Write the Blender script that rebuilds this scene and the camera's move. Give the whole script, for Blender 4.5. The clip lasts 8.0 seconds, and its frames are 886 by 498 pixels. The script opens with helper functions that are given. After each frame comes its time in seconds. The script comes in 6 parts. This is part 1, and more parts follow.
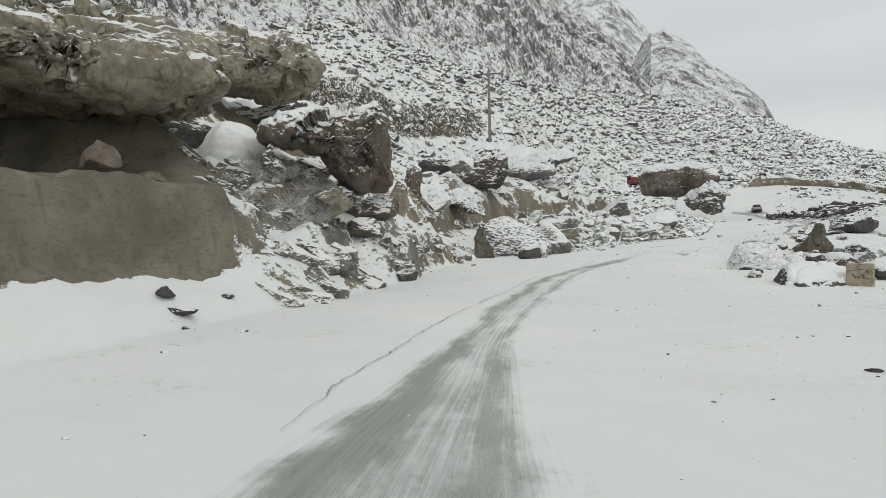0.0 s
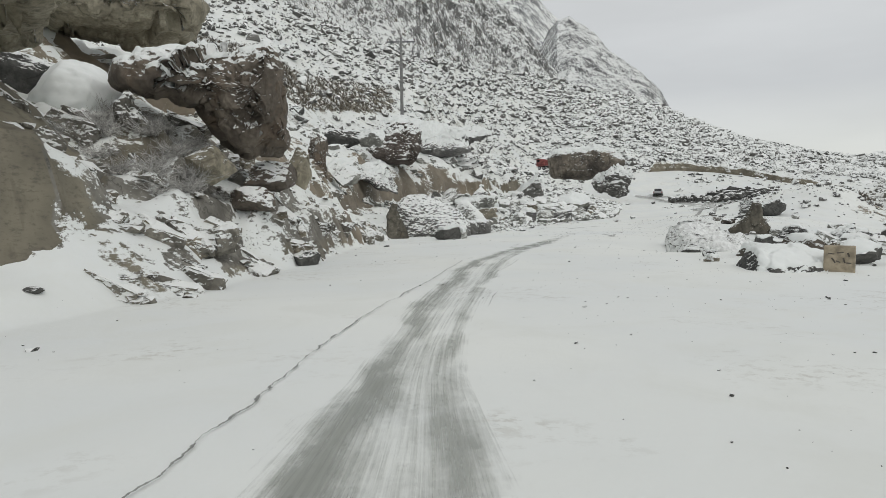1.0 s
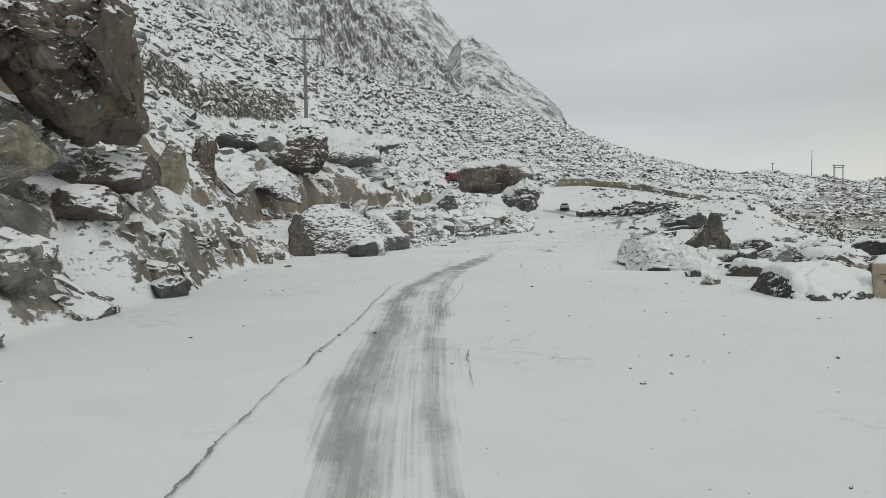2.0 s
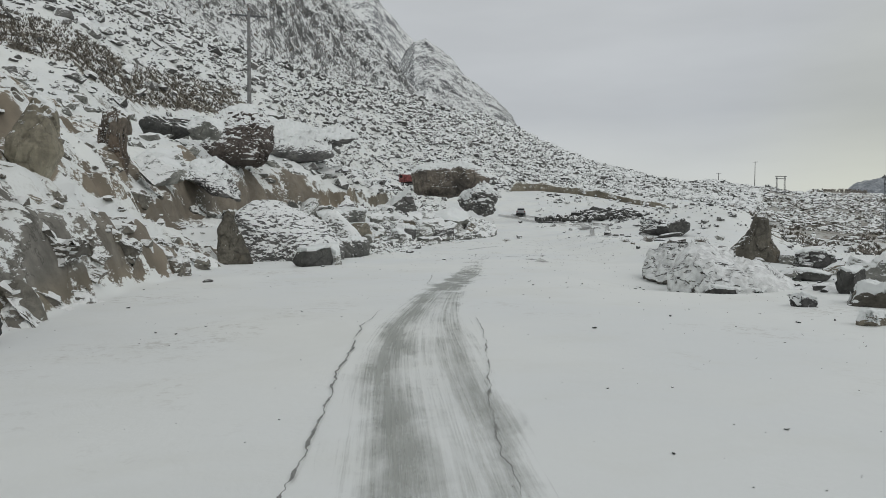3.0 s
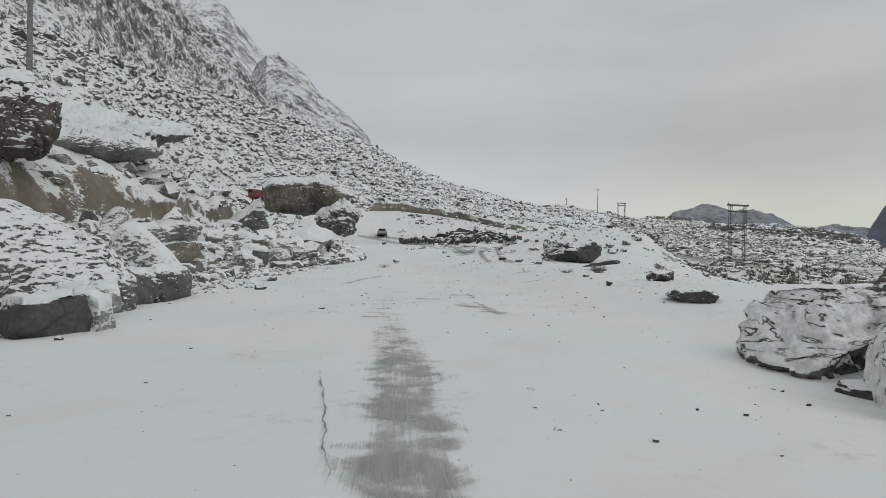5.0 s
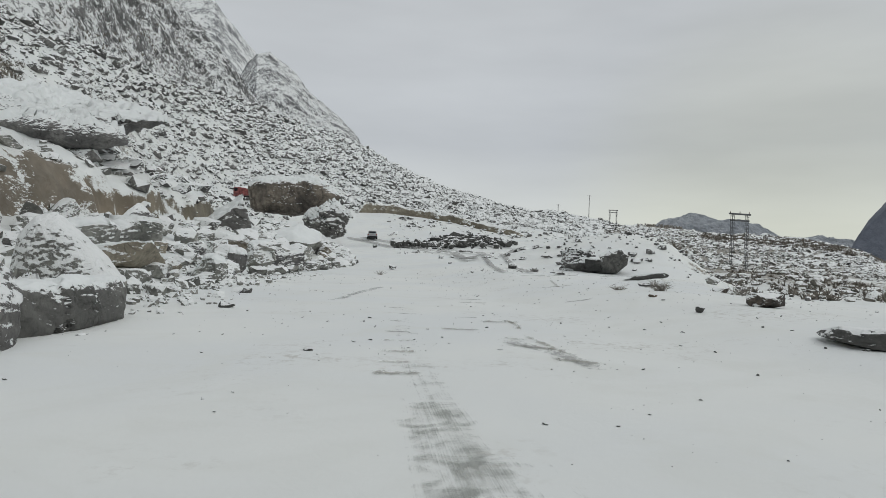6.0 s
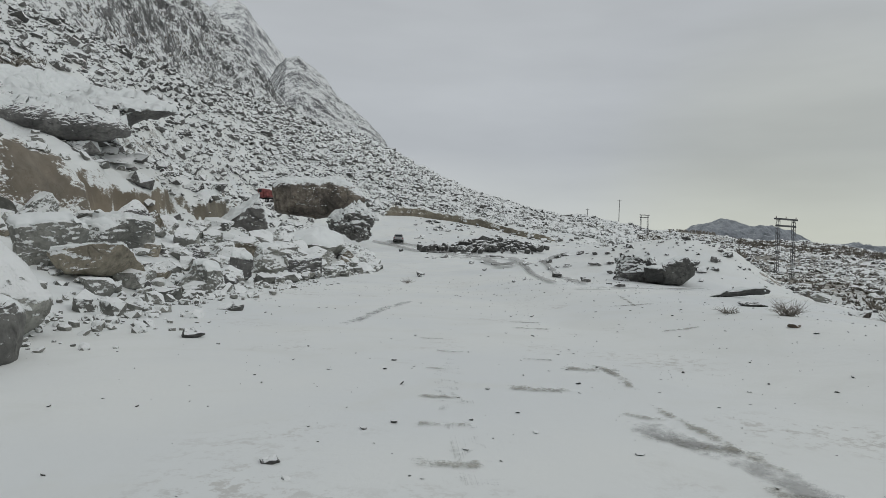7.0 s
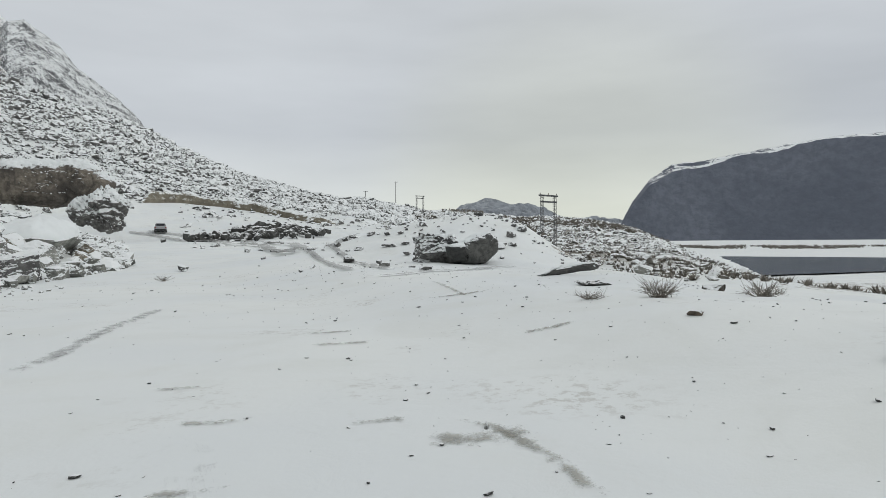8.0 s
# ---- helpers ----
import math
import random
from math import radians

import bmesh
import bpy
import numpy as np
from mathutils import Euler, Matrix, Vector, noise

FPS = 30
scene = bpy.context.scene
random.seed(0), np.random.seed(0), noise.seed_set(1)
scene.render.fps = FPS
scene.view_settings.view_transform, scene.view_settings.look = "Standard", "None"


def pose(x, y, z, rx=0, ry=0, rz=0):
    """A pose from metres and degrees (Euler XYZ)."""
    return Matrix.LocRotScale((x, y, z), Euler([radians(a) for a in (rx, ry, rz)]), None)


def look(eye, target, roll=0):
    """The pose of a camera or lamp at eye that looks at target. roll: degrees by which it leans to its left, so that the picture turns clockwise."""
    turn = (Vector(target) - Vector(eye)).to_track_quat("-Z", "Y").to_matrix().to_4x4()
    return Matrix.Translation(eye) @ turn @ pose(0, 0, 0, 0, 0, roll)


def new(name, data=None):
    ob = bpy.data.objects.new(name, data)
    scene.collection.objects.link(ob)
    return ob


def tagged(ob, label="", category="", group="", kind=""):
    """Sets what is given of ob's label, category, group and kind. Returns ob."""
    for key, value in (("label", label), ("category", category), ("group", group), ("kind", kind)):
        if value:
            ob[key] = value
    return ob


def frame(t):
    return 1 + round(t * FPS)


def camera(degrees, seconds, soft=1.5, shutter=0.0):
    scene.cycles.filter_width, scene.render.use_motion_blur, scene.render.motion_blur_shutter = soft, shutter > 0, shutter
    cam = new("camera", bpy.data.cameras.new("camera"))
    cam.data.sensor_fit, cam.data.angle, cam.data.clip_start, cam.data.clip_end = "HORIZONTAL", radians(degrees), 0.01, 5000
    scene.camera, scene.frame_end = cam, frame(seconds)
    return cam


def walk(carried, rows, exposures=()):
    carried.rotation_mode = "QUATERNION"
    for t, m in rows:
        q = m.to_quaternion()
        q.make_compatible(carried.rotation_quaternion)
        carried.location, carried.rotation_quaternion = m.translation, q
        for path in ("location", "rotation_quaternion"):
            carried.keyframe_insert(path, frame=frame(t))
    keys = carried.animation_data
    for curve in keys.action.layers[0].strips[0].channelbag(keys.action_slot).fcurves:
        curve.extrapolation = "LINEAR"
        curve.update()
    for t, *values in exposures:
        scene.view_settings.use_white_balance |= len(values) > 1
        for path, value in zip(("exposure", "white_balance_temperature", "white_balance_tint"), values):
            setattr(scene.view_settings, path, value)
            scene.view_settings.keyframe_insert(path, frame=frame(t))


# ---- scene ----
cam = camera(68.91, 8.0, soft=0.65)
PATH = [
    (0.0, 0.000, 0.000, 1.500, 0.29, -1.98, -1.34),
    (0.5, 0.025, 1.925, 1.348, -3.41, -4.31, -1.49),
    (1.0, -0.027, 4.012, 1.251, -7.79, -3.77, -0.67),
    (1.5, 0.030, 6.398, 1.153, -11.87, -1.60, -0.48),
    (1.7, 0.112, 7.384, 1.137, -13.80, -2.58, -0.45),
    (2.8, 1.010, 13.856, 0.993, -19.77, -2.03, -0.36),
    (3.0, 1.176, 14.926, 1.000, -20.57, -2.21, 0.22),
    (3.5, 1.713, 17.669, 0.997, -23.15, -0.22, 0.90),
    (4.0, 2.525, 20.321, 1.007, -24.47, 0.23, 2.92),
    (4.5, 3.453, 23.034, 1.033, -25.17, -0.30, 2.25),
    (5.0, 4.445, 25.335, 1.039, -33.49, -0.22, 0.86),
    (5.2, 4.851, 26.282, 1.039, -34.37, 0.65, 0.38),
    (6.3, 7.159, 31.692, 1.154, -34.26, 0.12, 2.58),
    (6.5, 7.596, 32.561, 1.171, -33.40, 0.48, 2.33),
    (7.0, 8.834, 34.600, 1.180, -32.25, 0.42, 2.44),
    (7.5, 10.171, 36.490, 1.165, -40.63, 0.19, 1.30),
    (8.0, 11.587, 38.498, 1.135, -51.66, -0.65, -0.30),
]
walk(cam, [(t, pose(x, y, z, 90 + pitch, 0, yaw) @ pose(0, 0, 0, 0, 0, roll)) for t, x, y, z, yaw, pitch, roll in PATH],
     [(0.0, 0.30, 6680), (1.0, 0.24, 6680), (1.5, 0.14, 6600), (3.0, -0.02, 6520), (3.5, -0.25, 6480), (4.0, -0.18, 6480), (5.0, -0.05, 6450), (6.5, 0.06, 6480), (7.0, -0.13, 6430), (7.5, -0.2, 6420), (8.0, 0.2, 6420)])

# ---- light: thick overcast, weak sun high behind cloud ----
SUN_EL, SUN_AZ = 48.0, 150.0
world = bpy.data.worlds.new("overcast_sky")
scene.world = world
world.use_nodes = True
wt = world.node_tree
wt.nodes.clear()


def wnode(kind, **inputs):
    n = wt.nodes.new(kind)
    for k, v in inputs.items():
        n.inputs[k.replace("_", " ")].default_value = v
    return n


w_out = wnode("ShaderNodeOutputWorld")
w_bg = wnode("ShaderNodeBackground", Strength=1.0)
w_sky = wt.nodes.new("ShaderNodeTexSky")
w_sky.sky_type = "NISHITA"
w_sky.sun_disc = False
w_sky.sun_elevation, w_sky.sun_rotation = radians(SUN_EL), radians(SUN_AZ)
w_sky.altitude = 2500
w_gain = wt.nodes.new("ShaderNodeMix")
w_gain.data_type, w_gain.blend_type = "RGBA", "MULTIPLY"
w_gain.inputs["Factor"].default_value = 1.0
w_gain.inputs["B"].default_value = (0.10, 0.10, 0.10, 1)
w_geo = wt.nodes.new("ShaderNodeTexCoord")
w_sep = wt.nodes.new("ShaderNodeSeparateXYZ")
w_ramp = wt.nodes.new("ShaderNodeValToRGB")
w_ramp.color_ramp.elements[0].position, w_ramp.color_ramp.elements[0].color = 0.0, (0.59, 0.612, 0.60, 1)
w_ramp.color_ramp.elements[1].position, w_ramp.color_ramp.elements[1].color = 1.0, (0.512, 0.531, 0.54, 1)
for pos, col in ((0.05, (0.59, 0.607, 0.585, 1)), (0.16, (0.482, 0.502, 0.515, 1)), (0.34, (0.55, 0.572, 0.585, 1))):
    el = w_ramp.color_ramp.elements.new(pos)
    el.color = col
w_map = wt.nodes.new("ShaderNodeMapping")
w_map.inputs["Scale"].default_value = (1.0, 1.0, 4.5)
w_noise = wnode("ShaderNodeTexNoise", Scale=1.6, Detail=5.0, Roughness=0.5)
w_cl = wt.nodes.new("ShaderNodeMapRange")
w_cl.inputs["From Min"].default_value, w_cl.inputs["From Max"].default_value = 0.3, 0.7
w_cl.inputs["To Min"].default_value, w_cl.inputs["To Max"].default_value = 0.88, 1.10
w_mul = wt.nodes.new("ShaderNodeMix")
w_mul.data_type, w_mul.blend_type = "RGBA", "MULTIPLY"
w_mul.inputs["Factor"].default_value = 1.0
w_mix = wt.nodes.new("ShaderNodeMix")
w_mix.data_type = "RGBA"
w_mix.inputs["Factor"].default_value = 0.93
L = wt.links.new
L(w_geo.outputs["Generated"], w_sep.inputs[0])
L(w_sep.outputs["Z"], w_ramp.inputs[0])
L(w_geo.outputs["Generated"], w_map.inputs["Vector"])
L(w_map.outputs[0], w_noise.inputs["Vector"])
L(w_noise.outputs["Fac"], w_cl.inputs["Value"])
L(w_ramp.outputs["Color"], w_mul.inputs["A"])
L(w_cl.outputs[0], w_mul.inputs["B"])
L(w_sky.outputs["Color"], w_gain.inputs["A"])
L(w_gain.outputs["Result"], w_mix.inputs["A"])
L(w_mul.outputs["Result"], w_mix.inputs["B"])
w_dot = wt.nodes.new("ShaderNodeVectorMath")
w_dot.operation = "DOT_PRODUCT"
w_dot.inputs[1].default_value = (math.sin(radians(64)), math.cos(radians(64)), 0.04)
w_glow = wt.nodes.new("ShaderNodeMapRange")
w_glow.interpolation_type = "SMOOTHSTEP"
w_glow.inputs["From Min"].default_value, w_glow.inputs["From Max"].default_value = 0.93, 0.998
w_tint = wt.nodes.new("ShaderNodeMix")
w_tint.data_type, w_tint.blend_type = "RGBA", "MULTIPLY"
w_tint.inputs["B"].default_value = (1.09, 1.08, 0.985, 1)
L(w_geo.outputs["Generated"], w_dot.inputs[0])
L(w_dot.outputs["Value"], w_glow.inputs["Value"])
L(w_glow.outputs[0], w_tint.inputs["Factor"])
L(w_mix.outputs["Result"], w_tint.inputs["A"])
L(w_tint.outputs["Result"], w_bg.inputs["Color"])
L(w_bg.outputs[0], w_out.inputs[0])

sun = new("sun", bpy.data.lights.new("sun", "SUN"))
sun.data.energy, sun.data.angle, sun.data.color = 0.5, radians(40), (1.0, 0.97, 0.93)
sun.matrix_world = look((0, 0, 0), (-math.sin(radians(SUN_AZ)) * math.cos(radians(SUN_EL)), -math.cos(radians(SUN_AZ)) * math.cos(radians(SUN_EL)), -math.sin(radians(SUN_EL))))


# ---- materials ----
class Mat:
    """A small builder for node materials."""

    def __init__(self, name, rough=0.8, metal=0.0):
        self.m = bpy.data.materials.new(name)
        self.m.use_nodes = True
        self.t = self.m.node_tree
        self.b = self.t.nodes["Principled BSDF"]
        self.b.inputs["Roughness"].default_value, self.b.inputs["Metallic"].default_value = rough, metal
        self.pos = self.t.nodes.new("ShaderNodeNewGeometry")

    def put(self, socket, v):
        if hasattr(v, "links") or hasattr(v, "is_output"):
            self.t.links.new(v, socket)
        else:
            socket.default_value = v

    def noise(self, scale, detail=4.0, rough=0.55, coord=None, stretch=None, distort=0.0, out="Fac"):
        n = self.t.nodes.new("ShaderNodeTexNoise")
        n.inputs["Scale"].default_value, n.inputs["Detail"].default_value = scale, detail
        n.inputs["Roughness"].default_value, n.inputs["Distortion"].default_value = rough, distort
        c = coord or self.pos.outputs["Position"]
        if stretch:
            mp = self.t.nodes.new("ShaderNodeMapping")
            mp.inputs["Scale"].default_value = stretch
            self.t.links.new(c, mp.inputs["Vector"])
            c = mp.outputs[0]
        self.t.links.new(c, n.inputs["Vector"])
        return n.outputs[out]

    def voronoi(self, scale, feature="F1", coord=None, out="Distance"):
        n = self.t.nodes.new("ShaderNodeTexVoronoi")
        n.feature = feature
        n.inputs["Scale"].default_value = scale
        self.t.links.new(coord or self.pos.outputs["Position"], n.inputs["Vector"])
        return n.outputs[out]

    def math(self, op, a, b=0.0, clamp=False):
        n = self.t.nodes.new("ShaderNodeMath")
        n.operation, n.use_clamp = op, clamp
        self.put(n.inputs[0], a)
        self.put(n.inputs[1], b)
        return n.outputs[0]

    def step(self, v, lo, hi, to=(0.0, 1.0)):
        n = self.t.nodes.new("ShaderNodeMapRange")
        n.interpolation_type = "SMOOTHSTEP"
        n.inputs["From Min"].default_value, n.inputs["From Max"].default_value = lo, hi
        n.inputs["To Min"].default_value, n.inputs["To Max"].default_value = to
        self.put(n.inputs["Value"], v)
        return n.outputs[0]

    def mix(self, f, a, b, blend="MIX"):
        n = self.t.nodes.new("ShaderNodeMix")
        n.data_type, n.blend_type = "RGBA", blend
        self.put(n.inputs["Factor"], f)
        for k, v in (("A", a), ("B", b)):
            self.put(n.inputs[k], (*v, 1) if isinstance(v, tuple) else v)
        return n.outputs["Result"]

    def up(self):
        n = self.t.nodes.new("ShaderNodeSeparateXYZ")
        self.t.links.new(self.pos.outputs["Normal"], n.inputs[0])
        return n.outputs["Z"]

    def bump(self, h, strength=0.5, dist=0.05, under=None):
        n = self.t.nodes.new("ShaderNodeBump")
        n.inputs["Strength"].default_value, n.inputs["Distance"].default_value = strength, dist
        self.t.links.new(h, n.inputs["Height"])
        if under:
            self.t.links.new(under, n.inputs["Normal"])
        self.t.links.new(n.outputs[0], self.b.inputs["Normal"])
        return n.outputs[0]

    def color(self, c):
        self.put(self.b.inputs["Base Color"], (*c, 1) if isinstance(c, tuple) else c)
        return self.m


SNOW = (0.89, 0.905, 0.89)


def rock_mat(name, dark, light, snow_at, soft=0.10, grain=6.0, ragged=0.55, patch=1.0, tint=None, streak=None, snow_scale=2.2, ledge=1.6, cracks=0.4, deep=0.30):
    """Stone under blown snow: the snow lies where the face looks up past snow_at, with a ragged border."""
    k = Mat(name, 0.85)
    obj = k.t.nodes.new("ShaderNodeObjectInfo").outputs["Random"]
    n1, n2 = k.noise(0.7 * patch, 5), k.noise(grain, 6, 0.65)
    base = k.mix(k.step(n1, 0.35, 0.65), dark, light)
    base = k.mix(k.step(n2, 0.38, 0.62, (0.0, 0.55)), base, tuple(deep * c for c in dark))
    if tint:
        base = k.mix(k.step(k.noise(0.9 * patch, 3, coord=None, distort=0.6), 0.52, 0.66, (0.0, 0.7)), base, tint)
    if streak:
        base = k.mix(k.step(k.noise(1.0, 4, stretch=streak), 0.5, 0.68, (0.0, 0.6)), base, tuple(0.4 * c for c in dark))
    base = k.mix(k.math("MULTIPLY", obj, 0.35), base, light)
    warp = k.t.nodes.new("ShaderNodeVectorMath")
    warp.operation = "MULTIPLY_ADD"
    k.t.links.new(k.noise(grain * 0.3, 4, 0.6, out="Color"), warp.inputs[0])
    warp.inputs[1].default_value = (2.4 / grain,) * 3
    k.t.links.new(k.pos.outputs["Position"], warp.inputs[2])
    joint = k.step(k.voronoi(grain * 0.17, "DISTANCE_TO_EDGE", warp.outputs[0]), 0.0, 0.045, (1.0, 0.0))
    joint = k.math("MULTIPLY", joint, k.step(k.noise(grain * 0.25, 3), 0.45, 0.6))
    base = k.mix(k.math("MULTIPLY", joint, cracks), base, tuple(0.15 * c for c in dark))
    # snow caught on small ledges of the rock
    off = k.t.nodes.new("ShaderNodeVectorMath")
    off.inputs[1].default_value = (0, 0, 0.35 / grain)
    k.t.links.new(k.pos.outputs["Position"], off.inputs[0])
    shelf = (1, 1, 2.2)
    micro = k.math("SUBTRACT", k.noise(grain * 0.6, 5, 0.6, stretch=shelf), k.noise(grain * 0.6, 5, 0.6, coord=off.outputs[0], stretch=shelf))
    edge = k.math("ADD", k.up(), k.math("MULTIPLY", micro, ledge))
    edge = k.math("ADD", edge, k.math("MULTIPLY", k.math("SUBTRACT", k.noise(snow_scale, 6, 0.62), 0.5), ragged * 2))
    edge = k.math("ADD", edge, k.math("MULTIPLY", k.math("SUBTRACT", k.noise(snow_scale * 6, 4, 0.6), 0.5), ragged))
    s = k.step(edge, snow_at - soft, snow_at + soft)
    k.bump(k.math("SUBTRACT", k.math("ADD", k.math("MULTIPLY", n2, 0.8), k.math("MULTIPLY", s, 0.4)), k.math("MULTIPLY", joint, 0.5 * cracks)), 0.9, 0.5 / grain)
    k.put(k.b.inputs["Roughness"], 0.85)
    return k.color(k.mix(s, base, SNOW))


def plain_mat(name, col, rough=0.6, metal=0.0, var=0.25, scale=8.0, bump=0.2):
    k = Mat(name, rough, metal)
    n = k.noise(scale, 5)
    if bump:
        k.bump(n, bump, 0.01)
    return k.color(k.mix(k.step(n, 0.3, 0.7), tuple(c * (1 - var) for c in col), tuple(min(1, c * (1 + var)) for c in col)))


def ground_mat():
    """Snow over earth and stones: thin on steep faces, where brown earth shows."""
    k = Mat("snow_ground", 0.8)
    big, mid, fine = k.noise(0.12, 4), k.noise(2.2, 8, 0.68, stretch=(0.75, 0.75, 2.0), distort=0.6), k.noise(7.0, 6, 0.68, stretch=(0.8, 0.8, 1.8))
    earth = k.mix(k.step(k.noise(0.5, 5), 0.35, 0.65), (0.13, 0.117, 0.088), (0.235, 0.213, 0.158))
    earth = k.mix(k.step(fine, 0.48, 0.68, (0, 0.5)), earth, (0.06, 0.054, 0.043))
    earth = k.mix(k.step(k.noise(3.2, 4, stretch=(1, 1, 0.18)), 0.52, 0.7, (0, 0.5)), earth, (0.10, 0.085, 0.065))
    where = k.t.nodes.new("ShaderNodeSeparateXYZ")
    k.t.links.new(k.pos.outputs["Position"], where.inputs[0])
    warm = k.mix(k.step(k.noise(0.6, 5), 0.35, 0.65), (0.165, 0.134, 0.096), (0.275, 0.226, 0.164))
    earth = k.mix(k.math("MULTIPLY", k.step(where.outputs["Y"], 24, 33, (0.0, 0.8)), k.step(where.outputs["Y"], 74, 86, (1.0, 0.15))), earth, warm)
    stone = k.mix(k.step(k.noise(1.3, 6, 0.6), 0.35, 0.65), (0.115, 0.11, 0.097), (0.27, 0.26, 0.23))
    stone = k.mix(k.step(k.voronoi(1.7, "DISTANCE_TO_EDGE", k.noise(1.1, 4, 0.6, out="Color")), 0.0, 0.03, (0.7, 0.0)), stone, (0.05, 0.048, 0.043))
    bedded = k.t.nodes.new("ShaderNodeAttribute")
    bedded.attribute_name = "bare"
    rocky = k.math("MULTIPLY", k.step(bedded.outputs["Fac"], 0.15, 0.6), k.step(bedded.outputs["Fac"], 1.2, 2.0, (1.0, 0.0)))
    earth = k.mix(k.math("MULTIPLY", rocky, k.step(where.outputs["Y"], 28, 33, (0.85, 0.3))), earth, stone)
    tilt = k.up()
    rag = k.math("ADD", k.math("MULTIPLY", k.math("SUBTRACT", mid, 0.5), 0.9), k.math("MULTIPLY", k.math("SUBTRACT", fine, 0.5), 0.9))
    rag = k.math("ADD", rag, k.math("MULTIPLY", k.math("SUBTRACT", k.step(k.noise(0.42, 4, 0.6, distort=0.8), 0.40, 0.60), 0.5), 0.42))
    bare = k.t.nodes.new("ShaderNodeAttribute")
    bare.attribute_name = "bare"
    thin = k.math("MINIMUM", bare.outputs["Fac"], 1.3)
    naked = k.math("MULTIPLY", k.math("MAXIMUM", k.math("SUBTRACT", bare.outputs["Fac"], 2.0), 0.0), 1.2)
    rag = k.math("MULTIPLY", rag, k.math("ADD", 1.0, k.math("MULTIPLY", thin, 0.5)))
    edge = k.math("ADD", tilt, k.math("MULTIPLY", rag, k.math("MAXIMUM", thin, k.step(tilt, 0.80, 0.95, (1.0, 0.0)))))
    edge = k.math("SUBTRACT", k.math("SUBTRACT", edge, naked), k.math("MULTIPLY", thin, 0.15))
    s = k.step(edge, 0.53, 0.68)
    snow = k.mix(k.step(big, 0.35, 0.65), (0.785, 0.81, 0.80), (0.835, 0.852, 0.82))
    snow = k.mix(k.step(k.noise(0.45, 5, 0.6, distort=1.0), 0.45, 0.7, (0.0, 0.5)), snow, (0.76, 0.775, 0.735))
    worn = k.math("MULTIPLY", k.step(k.noise(0.33, 5, 0.6), 0.52, 0.68), k.step(k.noise(5.5, 6, 0.75), 0.50, 0.62))
    snow = k.mix(k.math("MULTIPLY", worn, 0.5), snow, (0.42, 0.40, 0.35))
    far = k.t.nodes.new("ShaderNodeSeparateXYZ")
    k.t.links.new(k.pos.outputs["Position"], far.inputs[0])
    scrub = k.math("MULTIPLY", k.math("MULTIPLY", k.step(far.outputs["X"], 50, 95), k.math("MULTIPLY", k.step(k.math("SUBTRACT", far.outputs["X"], far.outputs["Y"]), -30, 15), k.step(k.math("SUBTRACT", far.outputs["Y"], k.math("MULTIPLY", far.outputs["X"], 0.5)), -8, 25))), k.step(k.math("ADD", k.noise(0.035, 5, 0.6, stretch=(0.5, 1, 1)), k.math("MULTIPLY", k.noise(0.6, 4, 0.7), 0.5)), 0.58, 0.76))
    snow = k.mix(k.math("MULTIPLY", scrub, 0.85), snow, (0.20, 0.178, 0.138))
    k.bump(k.math("ADD", k.math("MULTIPLY", mid, 0.5), k.math("MULTIPLY", fine, 0.25)), 0.35, 0.06)
    return k.color(k.mix(s, earth, snow))


M_GROUND = ground_mat()
M_SNOW = plain_mat("fresh_snow", (0.83, 0.855, 0.84), 0.75, 0, 0.02, 3.0, 0.25)
M_ROCK_BROWN = rock_mat("brown_rock", (0.058, 0.048, 0.04), (0.21, 0.178, 0.142), 0.50, ragged=0.6, tint=(0.165, 0.118, 0.082), streak=(3, 3, 0.5))
M_ROCK_GREY = rock_mat("grey_rock", (0.14, 0.142, 0.128), (0.42, 0.418, 0.376), 0.14, ragged=0.75, snow_scale=1.6, deep=0.55)
M_ROCK_YELLOW = rock_mat("ochre_rock", (0.17, 0.15, 0.113), (0.40, 0.36, 0.28), 0.34, ragged=0.8, streak=(2.5, 2.5, 0.6))
M_ROCK_OCHRE = rock_mat("pale_ochre_rock", (0.22, 0.198, 0.145), (0.45, 0.41, 0.315), 0.74, ragged=0.75, tint=(0.30, 0.275, 0.20), streak=(2.5, 2.5, 0.6), snow_scale=1.4)
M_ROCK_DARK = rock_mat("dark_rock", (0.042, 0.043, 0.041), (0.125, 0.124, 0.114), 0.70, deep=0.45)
M_OUTCROP = rock_mat("dark_outcrop_rock", (0.065, 0.057, 0.049), (0.29, 0.25, 0.20), 0.44, grain=1.3, ragged=0.4, patch=0.25, tint=(0.11, 0.098, 0.085), streak=(0.9, 0.9, 0.08), snow_scale=0.6, ledge=0.8)
M_ROCK_OLIVE = rock_mat("olive_brown_rock", (0.085, 0.078, 0.062), (0.20, 0.184, 0.148), 0.82, ragged=0.4, tint=(0.15, 0.125, 0.09), streak=(2.5, 2.5, 0.5))
M_ROCK_RED = rock_mat("red_brown_rock", (0.055, 0.046, 0.041), (0.145, 0.12, 0.104), 0.40, ragged=0.6, snow_scale=0.8)
M_TALUS = rock_mat("talus_rock", (0.065, 0.064, 0.061), (0.27, 0.263, 0.248), -0.06, soft=0.08, ragged=0.7, snow_scale=1.1, patch=0.1)


